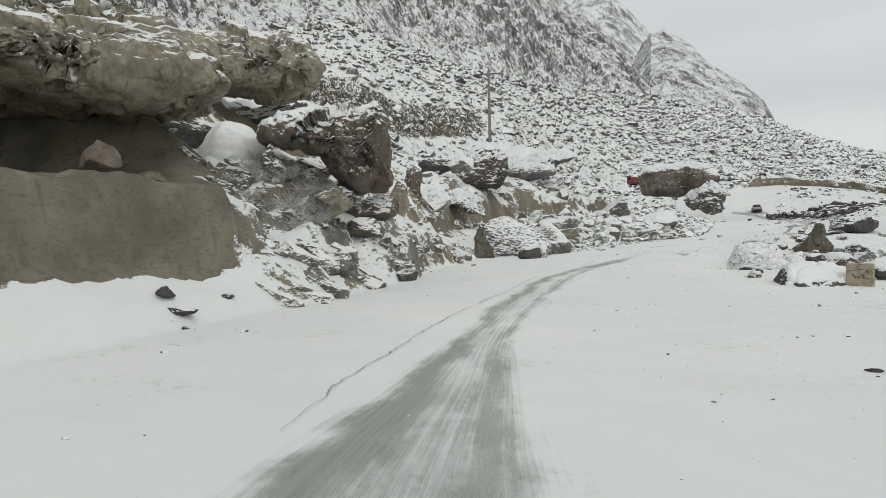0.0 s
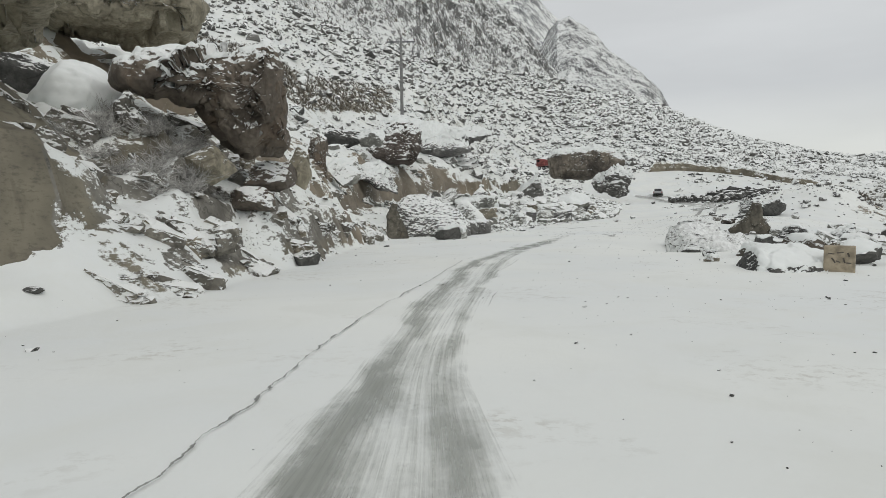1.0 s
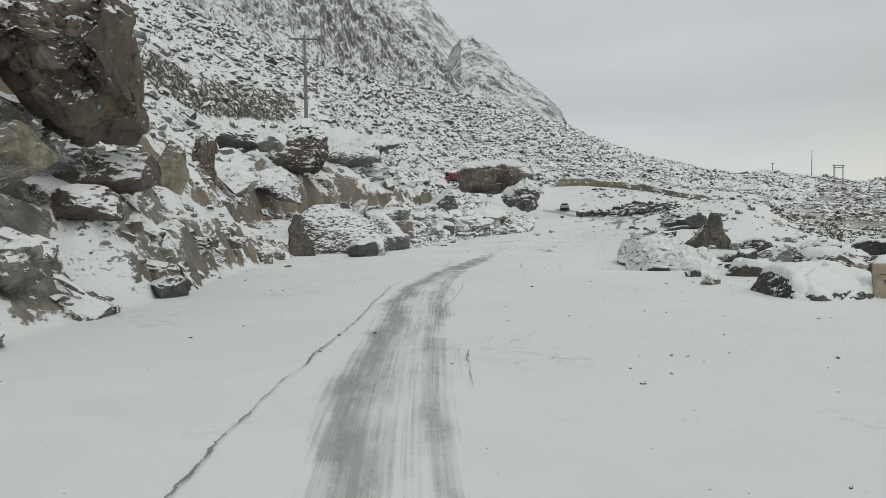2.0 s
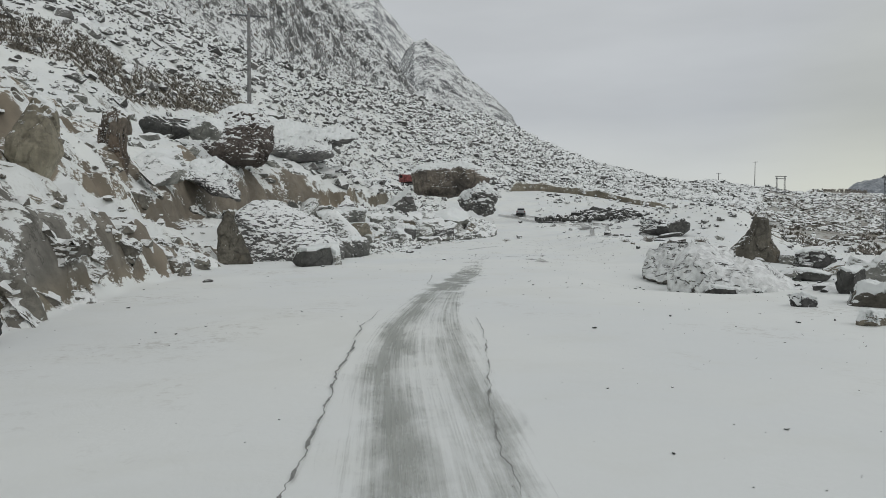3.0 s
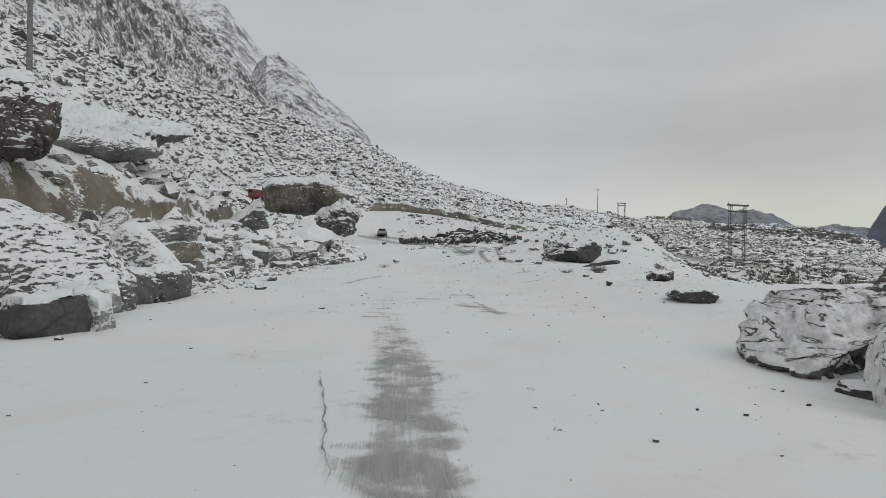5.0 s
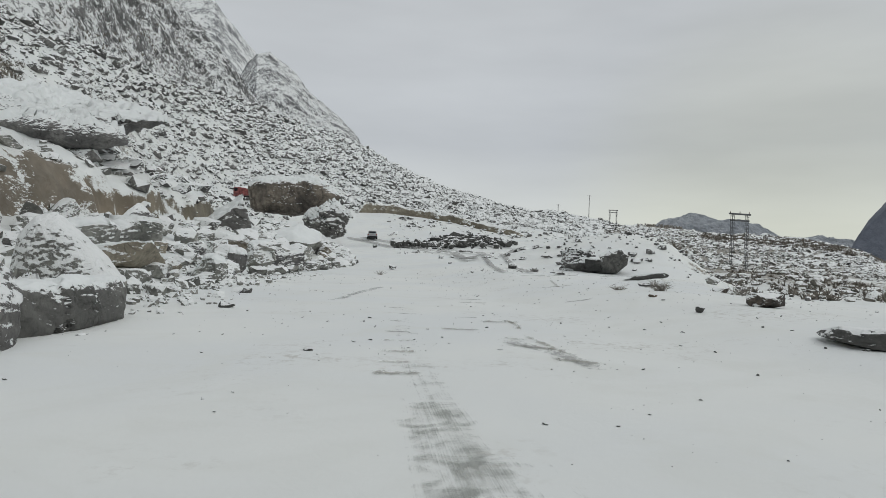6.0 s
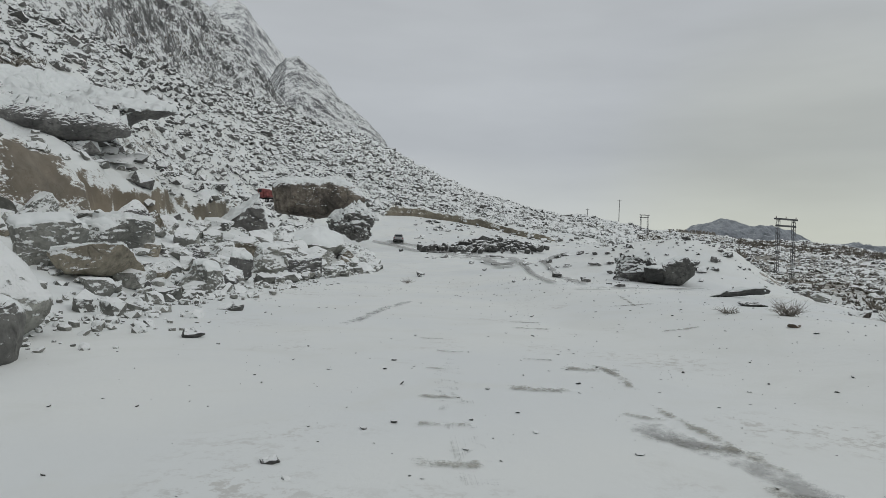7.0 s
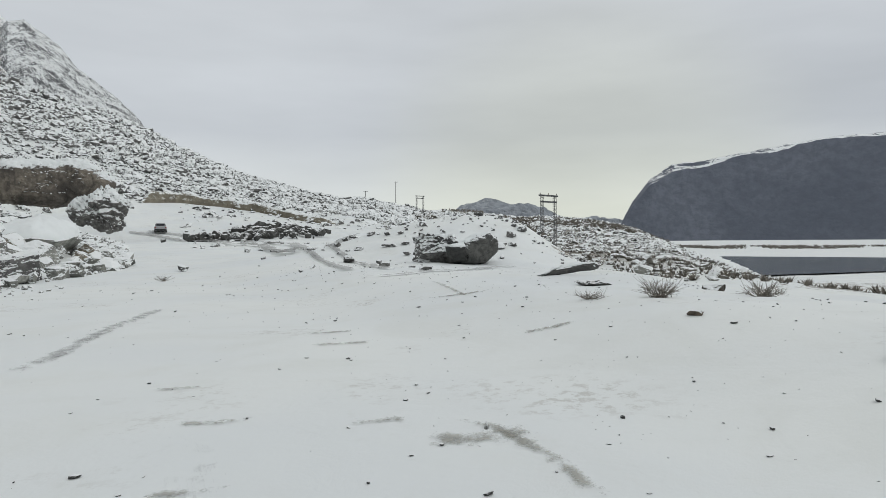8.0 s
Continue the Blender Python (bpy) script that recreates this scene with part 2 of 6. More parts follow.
def plaster_mat(name, lo, hi, hang):
    """Bedded rock plastered with snow: dark wavy joints, bare only where it hangs over."""
    k = Mat(name, 0.8)
    bed = k.noise(1.1, 4, 0.6, stretch=(0.8, 0.8, 2.0), distort=0.5)
    line = k.math("ABSOLUTE", k.math("SUBTRACT", k.math("FRACT", k.math("MULTIPLY", bed, 7.0)), 0.5))
    line = k.math("MULTIPLY", k.step(line, 0.03, 0.13, (1.0, 0.0)), k.step(k.noise(1.6, 4, 0.65), lo, hi))
    edge = k.math("ADD", k.up(), k.math("MULTIPLY", k.math("SUBTRACT", k.noise(4.0, 6, 0.65), 0.5), 1.3))
    s = k.math("MULTIPLY", k.step(edge, hang - 0.06, hang + 0.06), k.math("SUBTRACT", 1.0, line))
    s = k.math("MULTIPLY", s, k.step(k.noise(5.0, 5, 0.65), 0.35, 0.6, (0.72, 1.0)))
    stone = k.mix(k.step(k.noise(7.0, 5), 0.35, 0.65), (0.045, 0.043, 0.04), (0.16, 0.15, 0.135))
    k.bump(k.math("ADD", k.math("MULTIPLY", k.noise(9.0, 5, 0.65), 0.4), s), 0.8, 0.05)
    return k.color(k.mix(s, stone, SNOW))


M_ROCK_PLASTER = plaster_mat("snow_plastered_rock", 0.38, 0.52, -0.12)
M_SNOW_ROCK = plaster_mat("deep_snow_over_rock", 0.50, 0.60, -0.42)
M_SNOW_LEDGE = plaster_mat("snow_over_ledges", 0.485, 0.60, -0.25)
M_BANK_ROCK = rock_mat("olive_grey_bank_rock", (0.13, 0.122, 0.105), (0.31, 0.29, 0.245), 0.20, ragged=0.9, snow_scale=3.0, ledge=2.2)


def crag_mat(name, dark, light, fine, cover, soft, long=0.4, rib=1.4):
    """Steep rock with snow in its clefts: ribs that run down the slope, broken into small bare patches."""
    k = Mat(name, 0.85)
    a = k.noise(fine, 7, 0.68, stretch=(1, 1, long), distort=0.9)
    b = k.noise(fine * 0.16, 4, 0.6, stretch=(1, 1, long * 0.8), distort=0.5)
    c = k.noise(fine * 3.2, 5, 0.65)
    stone = k.mix(k.step(k.noise(fine * 0.35, 5, 0.6), 0.36, 0.64), dark, light)
    stone = k.mix(k.step(c, 0.45, 0.65, (0.0, 0.6)), stone, tuple(0.45 * v for v in dark))
    edge = k.math("MULTIPLY", k.up(), 0.9)
    for n, w in ((a, 2.4), (b, rib), (c, 1.0)):
        edge = k.math("ADD", edge, k.math("MULTIPLY", k.math("SUBTRACT", n, 0.5), w))
    s = k.step(edge, cover - soft, cover + soft)
    k.bump(k.math("ADD", a, k.math("MULTIPLY", c, 0.4)), 0.8, 0.6 / fine)
    return k.color(k.mix(s, stone, SNOW))


M_MOUNTAIN = crag_mat("snowy_mountain_rock", (0.085, 0.085, 0.083), (0.24, 0.238, 0.23), 0.75, 0.47, 0.18, 0.6, 0.9)
# Four far rocks, paled and blued: air haze put into their colour.
M_MOUNTAIN_FAR = crag_mat("hazed_far_mountain_rock", (0.20, 0.205, 0.215), (0.31, 0.315, 0.325), 0.16, 0.52, 0.24, 0.5, 1.8)
M_MOUNTAIN_SHOULDER = crag_mat("hazed_shoulder_rock", (0.125, 0.127, 0.13), (0.25, 0.252, 0.255), 0.24, 0.56, 0.22, 0.5, 1.5)
M_DISTANT = rock_mat("hazed_distant_hill_rock", (0.26, 0.285, 0.31), (0.36, 0.385, 0.41), 1.02, soft=0.1, grain=0.02, ragged=0.16, patch=0.004, snow_scale=0.006, ledge=0.3, cracks=0.2)
M_CLIFF = rock_mat("hazed_blue_grey_cliff", (0.105, 0.12, 0.152), (0.165, 0.182, 0.218), 0.88, soft=0.05, grain=0.05, ragged=0.30, patch=0.006, snow_scale=0.012, ledge=0.5, cracks=0.0, deep=0.8)


# ---- helpers for shapes ----
def smooth(a, b, v):
    t = np.clip((np.asarray(v, float) - a) / (b - a), 0, 1)
    return t * t * (3 - 2 * t)


def hash3(i, j, k):
    with np.errstate(over="ignore"):
        h = (i * 374761393 + j * 668265263 + k * 2147483647).astype(np.int64)
        h = (h ^ (h >> 13)) * 1274126177
        h = h ^ (h >> 16)
    return (h & 0xFFFFF) / float(0xFFFFF)


def vnoise(p):
    """Smooth value noise of an (n, 3) array, about -1 to 1."""
    f = np.floor(p).astype(np.int64)
    u = p - f
    u = u * u * u * (u * (u * 6 - 15) + 10)
    r = 0.0
    for dx in (0, 1):
        for dy in (0, 1):
            for dz in (0, 1):
                w = (u[:, 0] if dx else 1 - u[:, 0]) * (u[:, 1] if dy else 1 - u[:, 1]) * (u[:, 2] if dz else 1 - u[:, 2])
                r = r + w * hash3(f[:, 0] + dx, f[:, 1] + dy, f[:, 2] + dz)
    return 2 * r - 1


def fbm(p, octaves=4, gain=0.5, ridged=False):
    a, s, out = 1.0, 0.0, 0.0
    for i in range(octaves):
        n = vnoise(p * 2.03 ** i + 17.3 * i)
        out = out + a * ((1 - 2 * np.abs(n)) if ridged else n)
        s += a
        a *= gain
    return out / s


def xyz(x, y, z=0.0):
    return np.stack([np.ravel(x), np.ravel(y), np.ravel(np.broadcast_to(z, np.shape(x)))], 1)


def fast_mesh(name, verts, faces):
    verts, faces = np.asarray(verts, np.float32), np.asarray(faces, np.int32)
    me = bpy.data.meshes.new(name)
    n, k = faces.shape
    me.vertices.add(len(verts))
    me.vertices.foreach_set("co", verts.ravel())
    me.loops.add(n * k)
    me.loops.foreach_set("vertex_index", faces.ravel())
    me.polygons.add(n)
    me.polygons.foreach_set("loop_start", np.arange(0, n * k, k, dtype=np.int32))
    me.update(calc_edges=True)
    return me


def mesh_object(name, verts, faces, mat, parent=None, label="", smooth_faces=False):
    me = fast_mesh(name, verts, faces)
    if mat:
        me.materials.append(mat)
    if smooth_faces:
        me.shade_smooth()
    else:
        me.shade_flat()
    ob = new(name, me)
    if parent:
        ob.parent = parent
    if label:
        tagged(ob, label)
    return ob


def grid_faces(nu, nv):
    i = np.arange((nu - 1) * (nv - 1))
    a = (i // (nv - 1)) * nv + i % (nv - 1)
    return np.stack([a, a + nv, a + nv + 1, a + 1], 1)


# ---- the lie of the land ----
FOOT = np.array([(-7.5, 2), (-6.8, 9), (-5.6, 13), (-3.3, 18), (-2.2, 22), (-1.3, 26), (0.4, 34), (2.4, 41), (5.2, 43.8), (8.6, 49), (11.2, 54), (15.2, 60.5), (19.5, 66), (30, 79), (45, 112), (60, 148), (70, 165)], float)
S_KEY = (2, 12.6, 15.3, 16.6, 18.3, 20.3, 25, 30, 36, 41, 46, 51, 57, 66, 80, 105, 130, 165)
CUT_AT = (2.0, 1.7, 1.65, 1.7, 1.9, 3.8, 3.8, 3.2, 3.2, 3.6, 7.0, 9.0, 9.6, 10.5, 12.0, 13.0, 12.0, 10.0)
CUT_Z = (2.2, 1.35, 1.0, 1.2, 1.5, 3.0, 3.1, 2.7, 2.0, 1.1, 1.2, 1.7, 2.2, 2.8, 3.0, 3.2, 4.0, 5.0)
CUT_H = (1.2, 1.9, 2.3, 1.8, 0.9, 0.3, 0.3, 0.5, 1.4, 2.0, 2.1, 2.4, 2.6, 2.7, 2.8, 2.6, 1.5, 0.6)
RISE = (0.25, 0.02, 0.02, 0.30, 0.8, 0.45, 0.50, 0.55, 0.70, 0.72, 0.66, 0.58, 0.48, 0.40, 0.34, 0.25, 0.2, 0.15)
FAR_B = (-60, -10, 6, 16, 28, 34, 41, 49, 53, 57, 62, 66, 70, 73, 110)
FAR_R0 = (60, 75, 115, 185, 200, 205, 205, 180, 170, 163, 163, 163, 163, 163, 163)
FAR_Z0 = (14, 14, 12, 10.5, 10, 9.5, 7.5, 3.5, 1.0, -1.0, -1.5, -2.0, -5.0, -8.2, -8.2)
FAR_S = (0.55, 0.54, 0.52, 0.50, 0.26, 0.17, 0.115, 0.066, 0.066, 0.060, 0.055, 0.036, -0.005, 0.0, 0.0)
FAR_R1 = (150, 150, 180, 285, 345, 320, 310, 500, 540, 520, 520, 480, 480, 480, 480)


def foot_distance(x, y):
    """Distance behind the foot of the bank (positive on the hill's side) and the foot's own y there."""
    x, y = np.asarray(x, float), np.asarray(y, float)
    best, side, at = np.full(x.shape, 1e9), np.zeros(x.shape), np.zeros(x.shape)
    for (ax, ay), (bx, by) in zip(FOOT[:-1], FOOT[1:]):
        dx, dy = bx - ax, by - ay
        t = np.clip(((x - ax) * dx + (y - ay) * dy) / (dx * dx + dy * dy), 0, 1)
        d = np.hypot(x - ax - t * dx, y - ay - t * dy)
        m = d < best
        best = np.where(m, d, best)
        side = np.where(m, np.sign(-(x - ax) * dy + (y - ay) * dx), side)
        at = np.where(m, ay + t * dy, at)
    return best * side, at


def land(x, y):
    """Height of the ground."""
    x, y = np.ravel(np.asarray(x, float)), np.ravel(np.asarray(y, float))
    flat = -0.45 * smooth(-2, 14, y) - 0.012 * np.clip(-y, 0, 60)
    out = np.hypot(x - 10, y - 40)
    flat = flat + 0.026 * np.clip(out - 35, 0, 160) * smooth(10, 40, np.degrees(np.arctan2(y - 18, x - 2))) * smooth(35, 60, out)
    flat = flat + 1.6 * smooth(112, 135, out) * smooth(10, 40, np.degrees(np.arctan2(y - 18, x - 2)))
    # right-hand shoulder of the road
    flat = flat + 0.5 * smooth(15, 20, x - 0.42 * np.clip(y - 36, 0, 60)) * smooth(29, 36, y) * smooth(80, 55, y) * smooth(60, 36, x)
    u, v = 0.69 * (x - 47.3) - 0.72 * (y - 62.5), 0.72 * (x - 47.3) + 0.69 * (y - 62.5)
    flat = flat + 3.0 * np.exp(-((u / np.where(u < 0, 11.0, 4.6)) ** 2 + (v / 7.5) ** 2)) + 0.30 * np.exp(-(((x - 16.8) / 2.0) ** 2 + ((y - 31.0) / 2.2) ** 2)) - 0.36 * np.exp(-(((x - 13.0) / 1.8) ** 2 + ((y - 28.9) / 2.6) ** 2))
    flat = flat + 1.7 * np.exp(-(((x - 82) / 7) ** 2 + ((y - 135) / 3.2) ** 2))
    b = np.degrees(np.arctan2(x - 2, y - 18))
    r = np.hypot(x - 2, y - 18)
    flat = flat - 1.2 * smooth(44, 54, b) * smooth(25, 46, r) * smooth(120, 90, b)
    flat = flat - 3.0 * smooth(62, 72, b) * smooth(60, 150, r) - 5.0 * smooth(58, 75, b) * smooth(35, 110, r) * smooth(175, 120, b)
    # bank
    d, _ = foot_distance(x, y)
    s = np.interp(0.35 * x + 0.93 * y, 0.35 * FOOT[:, 0] + 0.93 * FOOT[:, 1], FOOT[:, 1])
    wob = fbm(xyz(x, y) * 0.35, 3)
    d = d + 0.5 * wob * smooth(0.5, 3, d)
    at, z0, h, up = (np.interp(s, S_KEY, v) for v in (CUT_AT, CUT_Z, CUT_H, RISE))
    at = at + (1.0 * fbm(xyz(x, y) * 0.13 + 40, 3) + 0.55 * fbm(xyz(x, y) * 0.6 + 44, 4)) * smooth(33, 46, s) + 0.25 * fbm(xyz(x, y) * 0.8 + 4, 3)
    h = h * (1 + 0.28 * fbm(xyz(x, y) * 0.22 + 60, 3) * smooth(33, 46, s))
    apron = z0 * np.clip(d / at, 0, 1) ** 0.9
    q = apron / 0.85 + 1.1 * fbm(xyz(x, y) * 0.42 + 33, 3)
    apron = apron + 0.85 * (np.floor(q) + smooth(0.5, 0.95, q - np.floor(q)) - q + 0.27) * 0.85 * smooth(18, 20, s) * smooth(47, 42, s) * smooth(0.2, 0.8, d)
    step2 = 0.28 * smooth(18, 22, s)
    face = h * ((1 - step2) * smooth(at - 0.05, at + 0.5, d) + step2 * smooth(at + 0.5, at + 1.6, d))
    upper = up * np.clip(d - at - 0.5, 0, 9) + 0.35 * up * np.clip(d - at - 9.5, 0, 40)
    toe = np.interp(s, (20, 24, 34, 38), (0, 0.65, 0.65, 0)) * np.clip(0.7 + 1.3 * fbm(xyz(x, y) * 0.45 + 70, 3), 0, 1.4) * smooth(0.05, 0.45, d + 0.25 * fbm(xyz(x, y) * 1.1 + 75, 2))
    bank = np.where(d > 0, apron + face + upper + toe, 0.0)
    lumps = (fbm(xyz(x, y) * 0.9 + 5, 4) * 0.38 + np.maximum(fbm(xyz(x, y) * 0.55 + 15, 4, 0.5, True), 0) * 0.36 * smooth(18, 21, s) * smooth(56, 46, s)) * smooth(0.3, 2.5, d) + fbm(xyz(x, y) * 0.22 + 9, 3) * 0.7 * smooth(4, 14, d)
    lumps = lumps + (0.16 * np.maximum(fbm(xyz(x, y) * 1.5 + 25, 4, 0.55, True), -0.3) + 0.10 * fbm(xyz(x, y) * 2.6 + 85, 3)) * smooth(17.5, 20, s) * smooth(60, 44, s) * smooth(0.1, 0.8, d)
    near = flat + bank + lumps * smooth(90, 60, d)
    # far talus and moraine
    r0, zz, sl, r1 = (np.interp(b, FAR_B, v) for v in (FAR_R0, FAR_Z0, FAR_S, FAR_R1))
    far = zz + sl * (np.clip(r, 0, r1) - r0) + 0.01 * np.clip(r - r1, 0, 900) * smooth(60, 75, b)
    far = far + fbm(xyz(x, y) * 0.02, 4) * 3.0 * smooth(100, 260, r) * smooth(75, 55, b)
    w = smooth(0.62, 1.0, r / r0)
    w = w * smooth(-75, -50, b) * smooth(150, 110, b)
    z = near * (1 - w) + far * w
    fine = fbm(xyz(x, y) * 0.55 + 3, 3) * 0.05 + fbm(xyz(x, y) * 0.11 + 31, 3) * 0.12
    fine = fine * (1 + 1.3 * smooth(18, 27, x))
    return z + fine * smooth(2.0, 9.0, np.abs(x - np.interp(y, (0, 20, 38, 60), (0.0, 2.4, 11.5, 26))))


def spread(lo, hi, step, reach, grow=1.042):
    c = list(np.arange(lo, hi + step / 2, step))
    st = step
    while c[-1] < hi + reach:
        st = min(st * grow, 160)
        c.append(c[-1] + st)
    st = step
    while c[0] > lo - reach:
        st = min(st * grow, 160)
        c.insert(0, c[0] - st)
    return np.array(c)


SCRUB_B, SCRUB_R0 = (-18, -14, -10, -6, -4, -0.4, 2, 4), (90, 86, 85, 91, 98, 111, 120, 128)
gx, gy = spread(-13, 31, 0.22, 4300), spread(-4, 92, 0.25, 4300)
GX, GY = np.meshgrid(gx, gy, indexing="ij")
GZ = land(GX.ravel(), GY.ravel())
ground = mesh_object("ground", xyz(GX, GY, GZ.reshape(GX.shape)), grid_faces(len(gx), len(gy)), M_GROUND, smooth_faces=True)
gd, gs = foot_distance(GX.ravel(), GY.ravel())
thin_snow = -smooth(17.2, 16.2, gs) * smooth(1.5, 1.2, gd) + smooth(0.0, 0.6, gd) * smooth(16.6, 18.6, gs) * smooth(47, 41, gs) * (1 - 0.8 * smooth(2.6, 4.2, gd) * smooth(30, 26, gs) - 0.75 * smooth(7, 12, gd) * smooth(26, 30, gs)) - 0.5 * smooth(47, 51, gs) * (gd > 0)
thin_snow = np.where((gs > 26) & (gs < 46), thin_snow * (1 - 0.75 * smooth(26, 31, gs) * smooth(0.8, 1.4, gd)), thin_snow)
thin_snow = np.where((gs > 28.5) & (gs < 44), thin_snow - 1.2 * smooth(28.5, 31, gs) * smooth(44, 41, gs) * smooth(0.9, 1.3, gd) * smooth(3.6, 3.0, gd), thin_snow)
gb, gr = np.degrees(np.arctan2(GX.ravel() - 2, GY.ravel() - 18)), np.hypot(GX.ravel() - 2, GY.ravel() - 18)
thin_snow = thin_snow * (1 - 0.7 * np.exp(-(((GX.ravel() + 6.0) / 2.2) ** 2 + ((GY.ravel() - 22.5) / 2.4) ** 2)))
thin_snow = thin_snow - 0.6 * smooth(50, 62, gr) * (0.2 + 0.8 * smooth(-2, 10, gb))
scrub_in = gr - np.interp(gb, SCRUB_B, SCRUB_R0)
scrub_deep = np.interp(gb, (-14, -10, -6, 0, 3), (12, 9, 14, 14, 14))
thin_snow = thin_snow + (1.9 + 1.6 * fbm(xyz(GX, GY) * 0.12 + 90, 3)) * smooth(-20, -15, gb) * smooth(4.2, 2.2, gb) * smooth(-1, 1.5, scrub_in) * smooth(scrub_deep + 4, scrub_deep - 3, scrub_in)
thin_snow = np.where(((gd > 1.35) & (gd < 11) & (gs < 16.4 + 0.8 * fbm(xyz(GX, GY) * 0.8, 3)) & (GY.ravel() < 27) & (GY.ravel() > 6)) | ((gd > 3.0) & (gd < 11) & (gs < 19.5) & (GY.ravel() < 23.5)) | (np.hypot((GX.ravel() + 9.5) / 2.8, (GY.ravel() - 34.0) / 2.8) < 1), 4.0, thin_snow)
plain_streak = fbm(np.stack([gr * 0.055, gb * 0.09, 0 * gb], 1) + 51, 4)
thin_snow = thin_snow + (1.5 + 2.6 * plain_streak) * smooth(46, 49, gb - 0.02 * (gr - 60)) * smooth(96, 80, gb) * smooth(48, 62, gr) * smooth(230, 150, gr)
cut_s = np.interp(0.35 * GX.ravel() + 0.93 * GY.ravel(), 0.35 * FOOT[:, 0] + 0.93 * FOOT[:, 1], FOOT[:, 1])
cut_d = gd - np.interp(cut_s, S_KEY, CUT_AT)
thin_snow = np.where((cut_s > 43) & (cut_s < 68) & (gd > 0), np.maximum(thin_snow, 1.05 * smooth(-1.4, -0.5, cut_d) * smooth(1.9, 1.0, cut_d)), thin_snow)
ground.data.attributes.new("bare", "FLOAT", "POINT").data.foreach_set("value", np.clip(thin_snow, -1, 4).astype(np.float32))
tagged(ground, "snow-covered valley ground with a bare earth bank beside the road", "ground", kind="structure")


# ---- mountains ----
def mountain(name, label, mat, viewpoint, b0, b1, nb, toe, ridge, bearings, crest, rough, scale, nr=90, back=0.6, seed=0.0, brow=None):
    """A rocky massif fitted to the camera's view from viewpoint: toe and ridge are distances by bearing, crest the
    skyline's rise by bearing, in degrees.
    """
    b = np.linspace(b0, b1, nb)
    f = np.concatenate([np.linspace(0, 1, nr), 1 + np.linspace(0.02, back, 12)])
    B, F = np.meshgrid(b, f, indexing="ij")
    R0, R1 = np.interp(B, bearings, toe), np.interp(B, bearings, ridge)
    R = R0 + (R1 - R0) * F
    X, Y = viewpoint[0] + R * np.sin(np.radians(B)), viewpoint[1] + R * np.cos(np.radians(B))
    top = viewpoint[2] + R1 * np.tan(np.radians(np.interp(B, bearings, crest)))
    low = land(viewpoint[0] + R0 * np.sin(np.radians(B)), viewpoint[1] + R0 * np.cos(np.radians(B))).reshape(B.shape) - 4
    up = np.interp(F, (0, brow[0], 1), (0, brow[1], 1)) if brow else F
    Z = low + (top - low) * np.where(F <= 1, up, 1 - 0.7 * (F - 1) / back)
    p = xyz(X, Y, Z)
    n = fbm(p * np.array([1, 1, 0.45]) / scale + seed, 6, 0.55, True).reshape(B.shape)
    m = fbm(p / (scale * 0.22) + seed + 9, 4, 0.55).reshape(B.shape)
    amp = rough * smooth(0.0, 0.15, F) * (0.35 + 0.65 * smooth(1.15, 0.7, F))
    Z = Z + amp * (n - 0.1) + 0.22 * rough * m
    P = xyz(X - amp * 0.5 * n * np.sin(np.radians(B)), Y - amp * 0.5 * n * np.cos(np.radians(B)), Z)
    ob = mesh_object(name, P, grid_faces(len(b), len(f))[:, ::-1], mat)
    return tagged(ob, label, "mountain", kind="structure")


# Camera's place midway; the crests below fit the skyline seen from here.
VIEWPOINT_FAR = (2.0, 18.0, 1.0)
mountain("mountain_near", "steep rocky mountainside dusted with snow", M_MOUNTAIN, VIEWPOINT_FAR, -75, 18.2, 640,
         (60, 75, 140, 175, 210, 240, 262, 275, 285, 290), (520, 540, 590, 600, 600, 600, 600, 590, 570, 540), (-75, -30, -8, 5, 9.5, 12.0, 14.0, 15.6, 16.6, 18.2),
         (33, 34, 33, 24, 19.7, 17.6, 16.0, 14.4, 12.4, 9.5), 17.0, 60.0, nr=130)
mountain("mountain_far", "far snowy rock peak with haze in its colour", M_MOUNTAIN_FAR, VIEWPOINT_FAR, 6, 26, 260,
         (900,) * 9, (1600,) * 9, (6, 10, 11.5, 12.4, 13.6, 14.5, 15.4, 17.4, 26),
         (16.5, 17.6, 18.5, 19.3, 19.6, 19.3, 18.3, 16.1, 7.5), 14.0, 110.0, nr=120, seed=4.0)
mountain("mountain_shoulder", "grey snowy shoulder peak beside a white gully", M_MOUNTAIN_SHOULDER, VIEWPOINT_FAR, 15.0, 30, 300,
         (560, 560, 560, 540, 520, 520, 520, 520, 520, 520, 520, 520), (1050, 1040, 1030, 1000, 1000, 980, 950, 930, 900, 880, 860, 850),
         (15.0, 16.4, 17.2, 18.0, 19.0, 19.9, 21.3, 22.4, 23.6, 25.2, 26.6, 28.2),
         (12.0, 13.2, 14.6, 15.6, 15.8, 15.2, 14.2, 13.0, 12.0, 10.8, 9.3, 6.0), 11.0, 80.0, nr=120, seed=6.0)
mountain("mountain_cliff", "dark blue-grey cliff across the river with snow on top", M_CLIFF, VIEWPOINT_FAR, 66.5, 130, 420,
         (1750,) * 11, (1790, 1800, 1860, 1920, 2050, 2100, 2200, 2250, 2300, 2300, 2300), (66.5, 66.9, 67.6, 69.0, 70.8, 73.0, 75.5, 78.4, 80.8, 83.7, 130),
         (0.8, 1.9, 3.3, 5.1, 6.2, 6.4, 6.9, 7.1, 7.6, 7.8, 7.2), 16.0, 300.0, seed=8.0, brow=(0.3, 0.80))
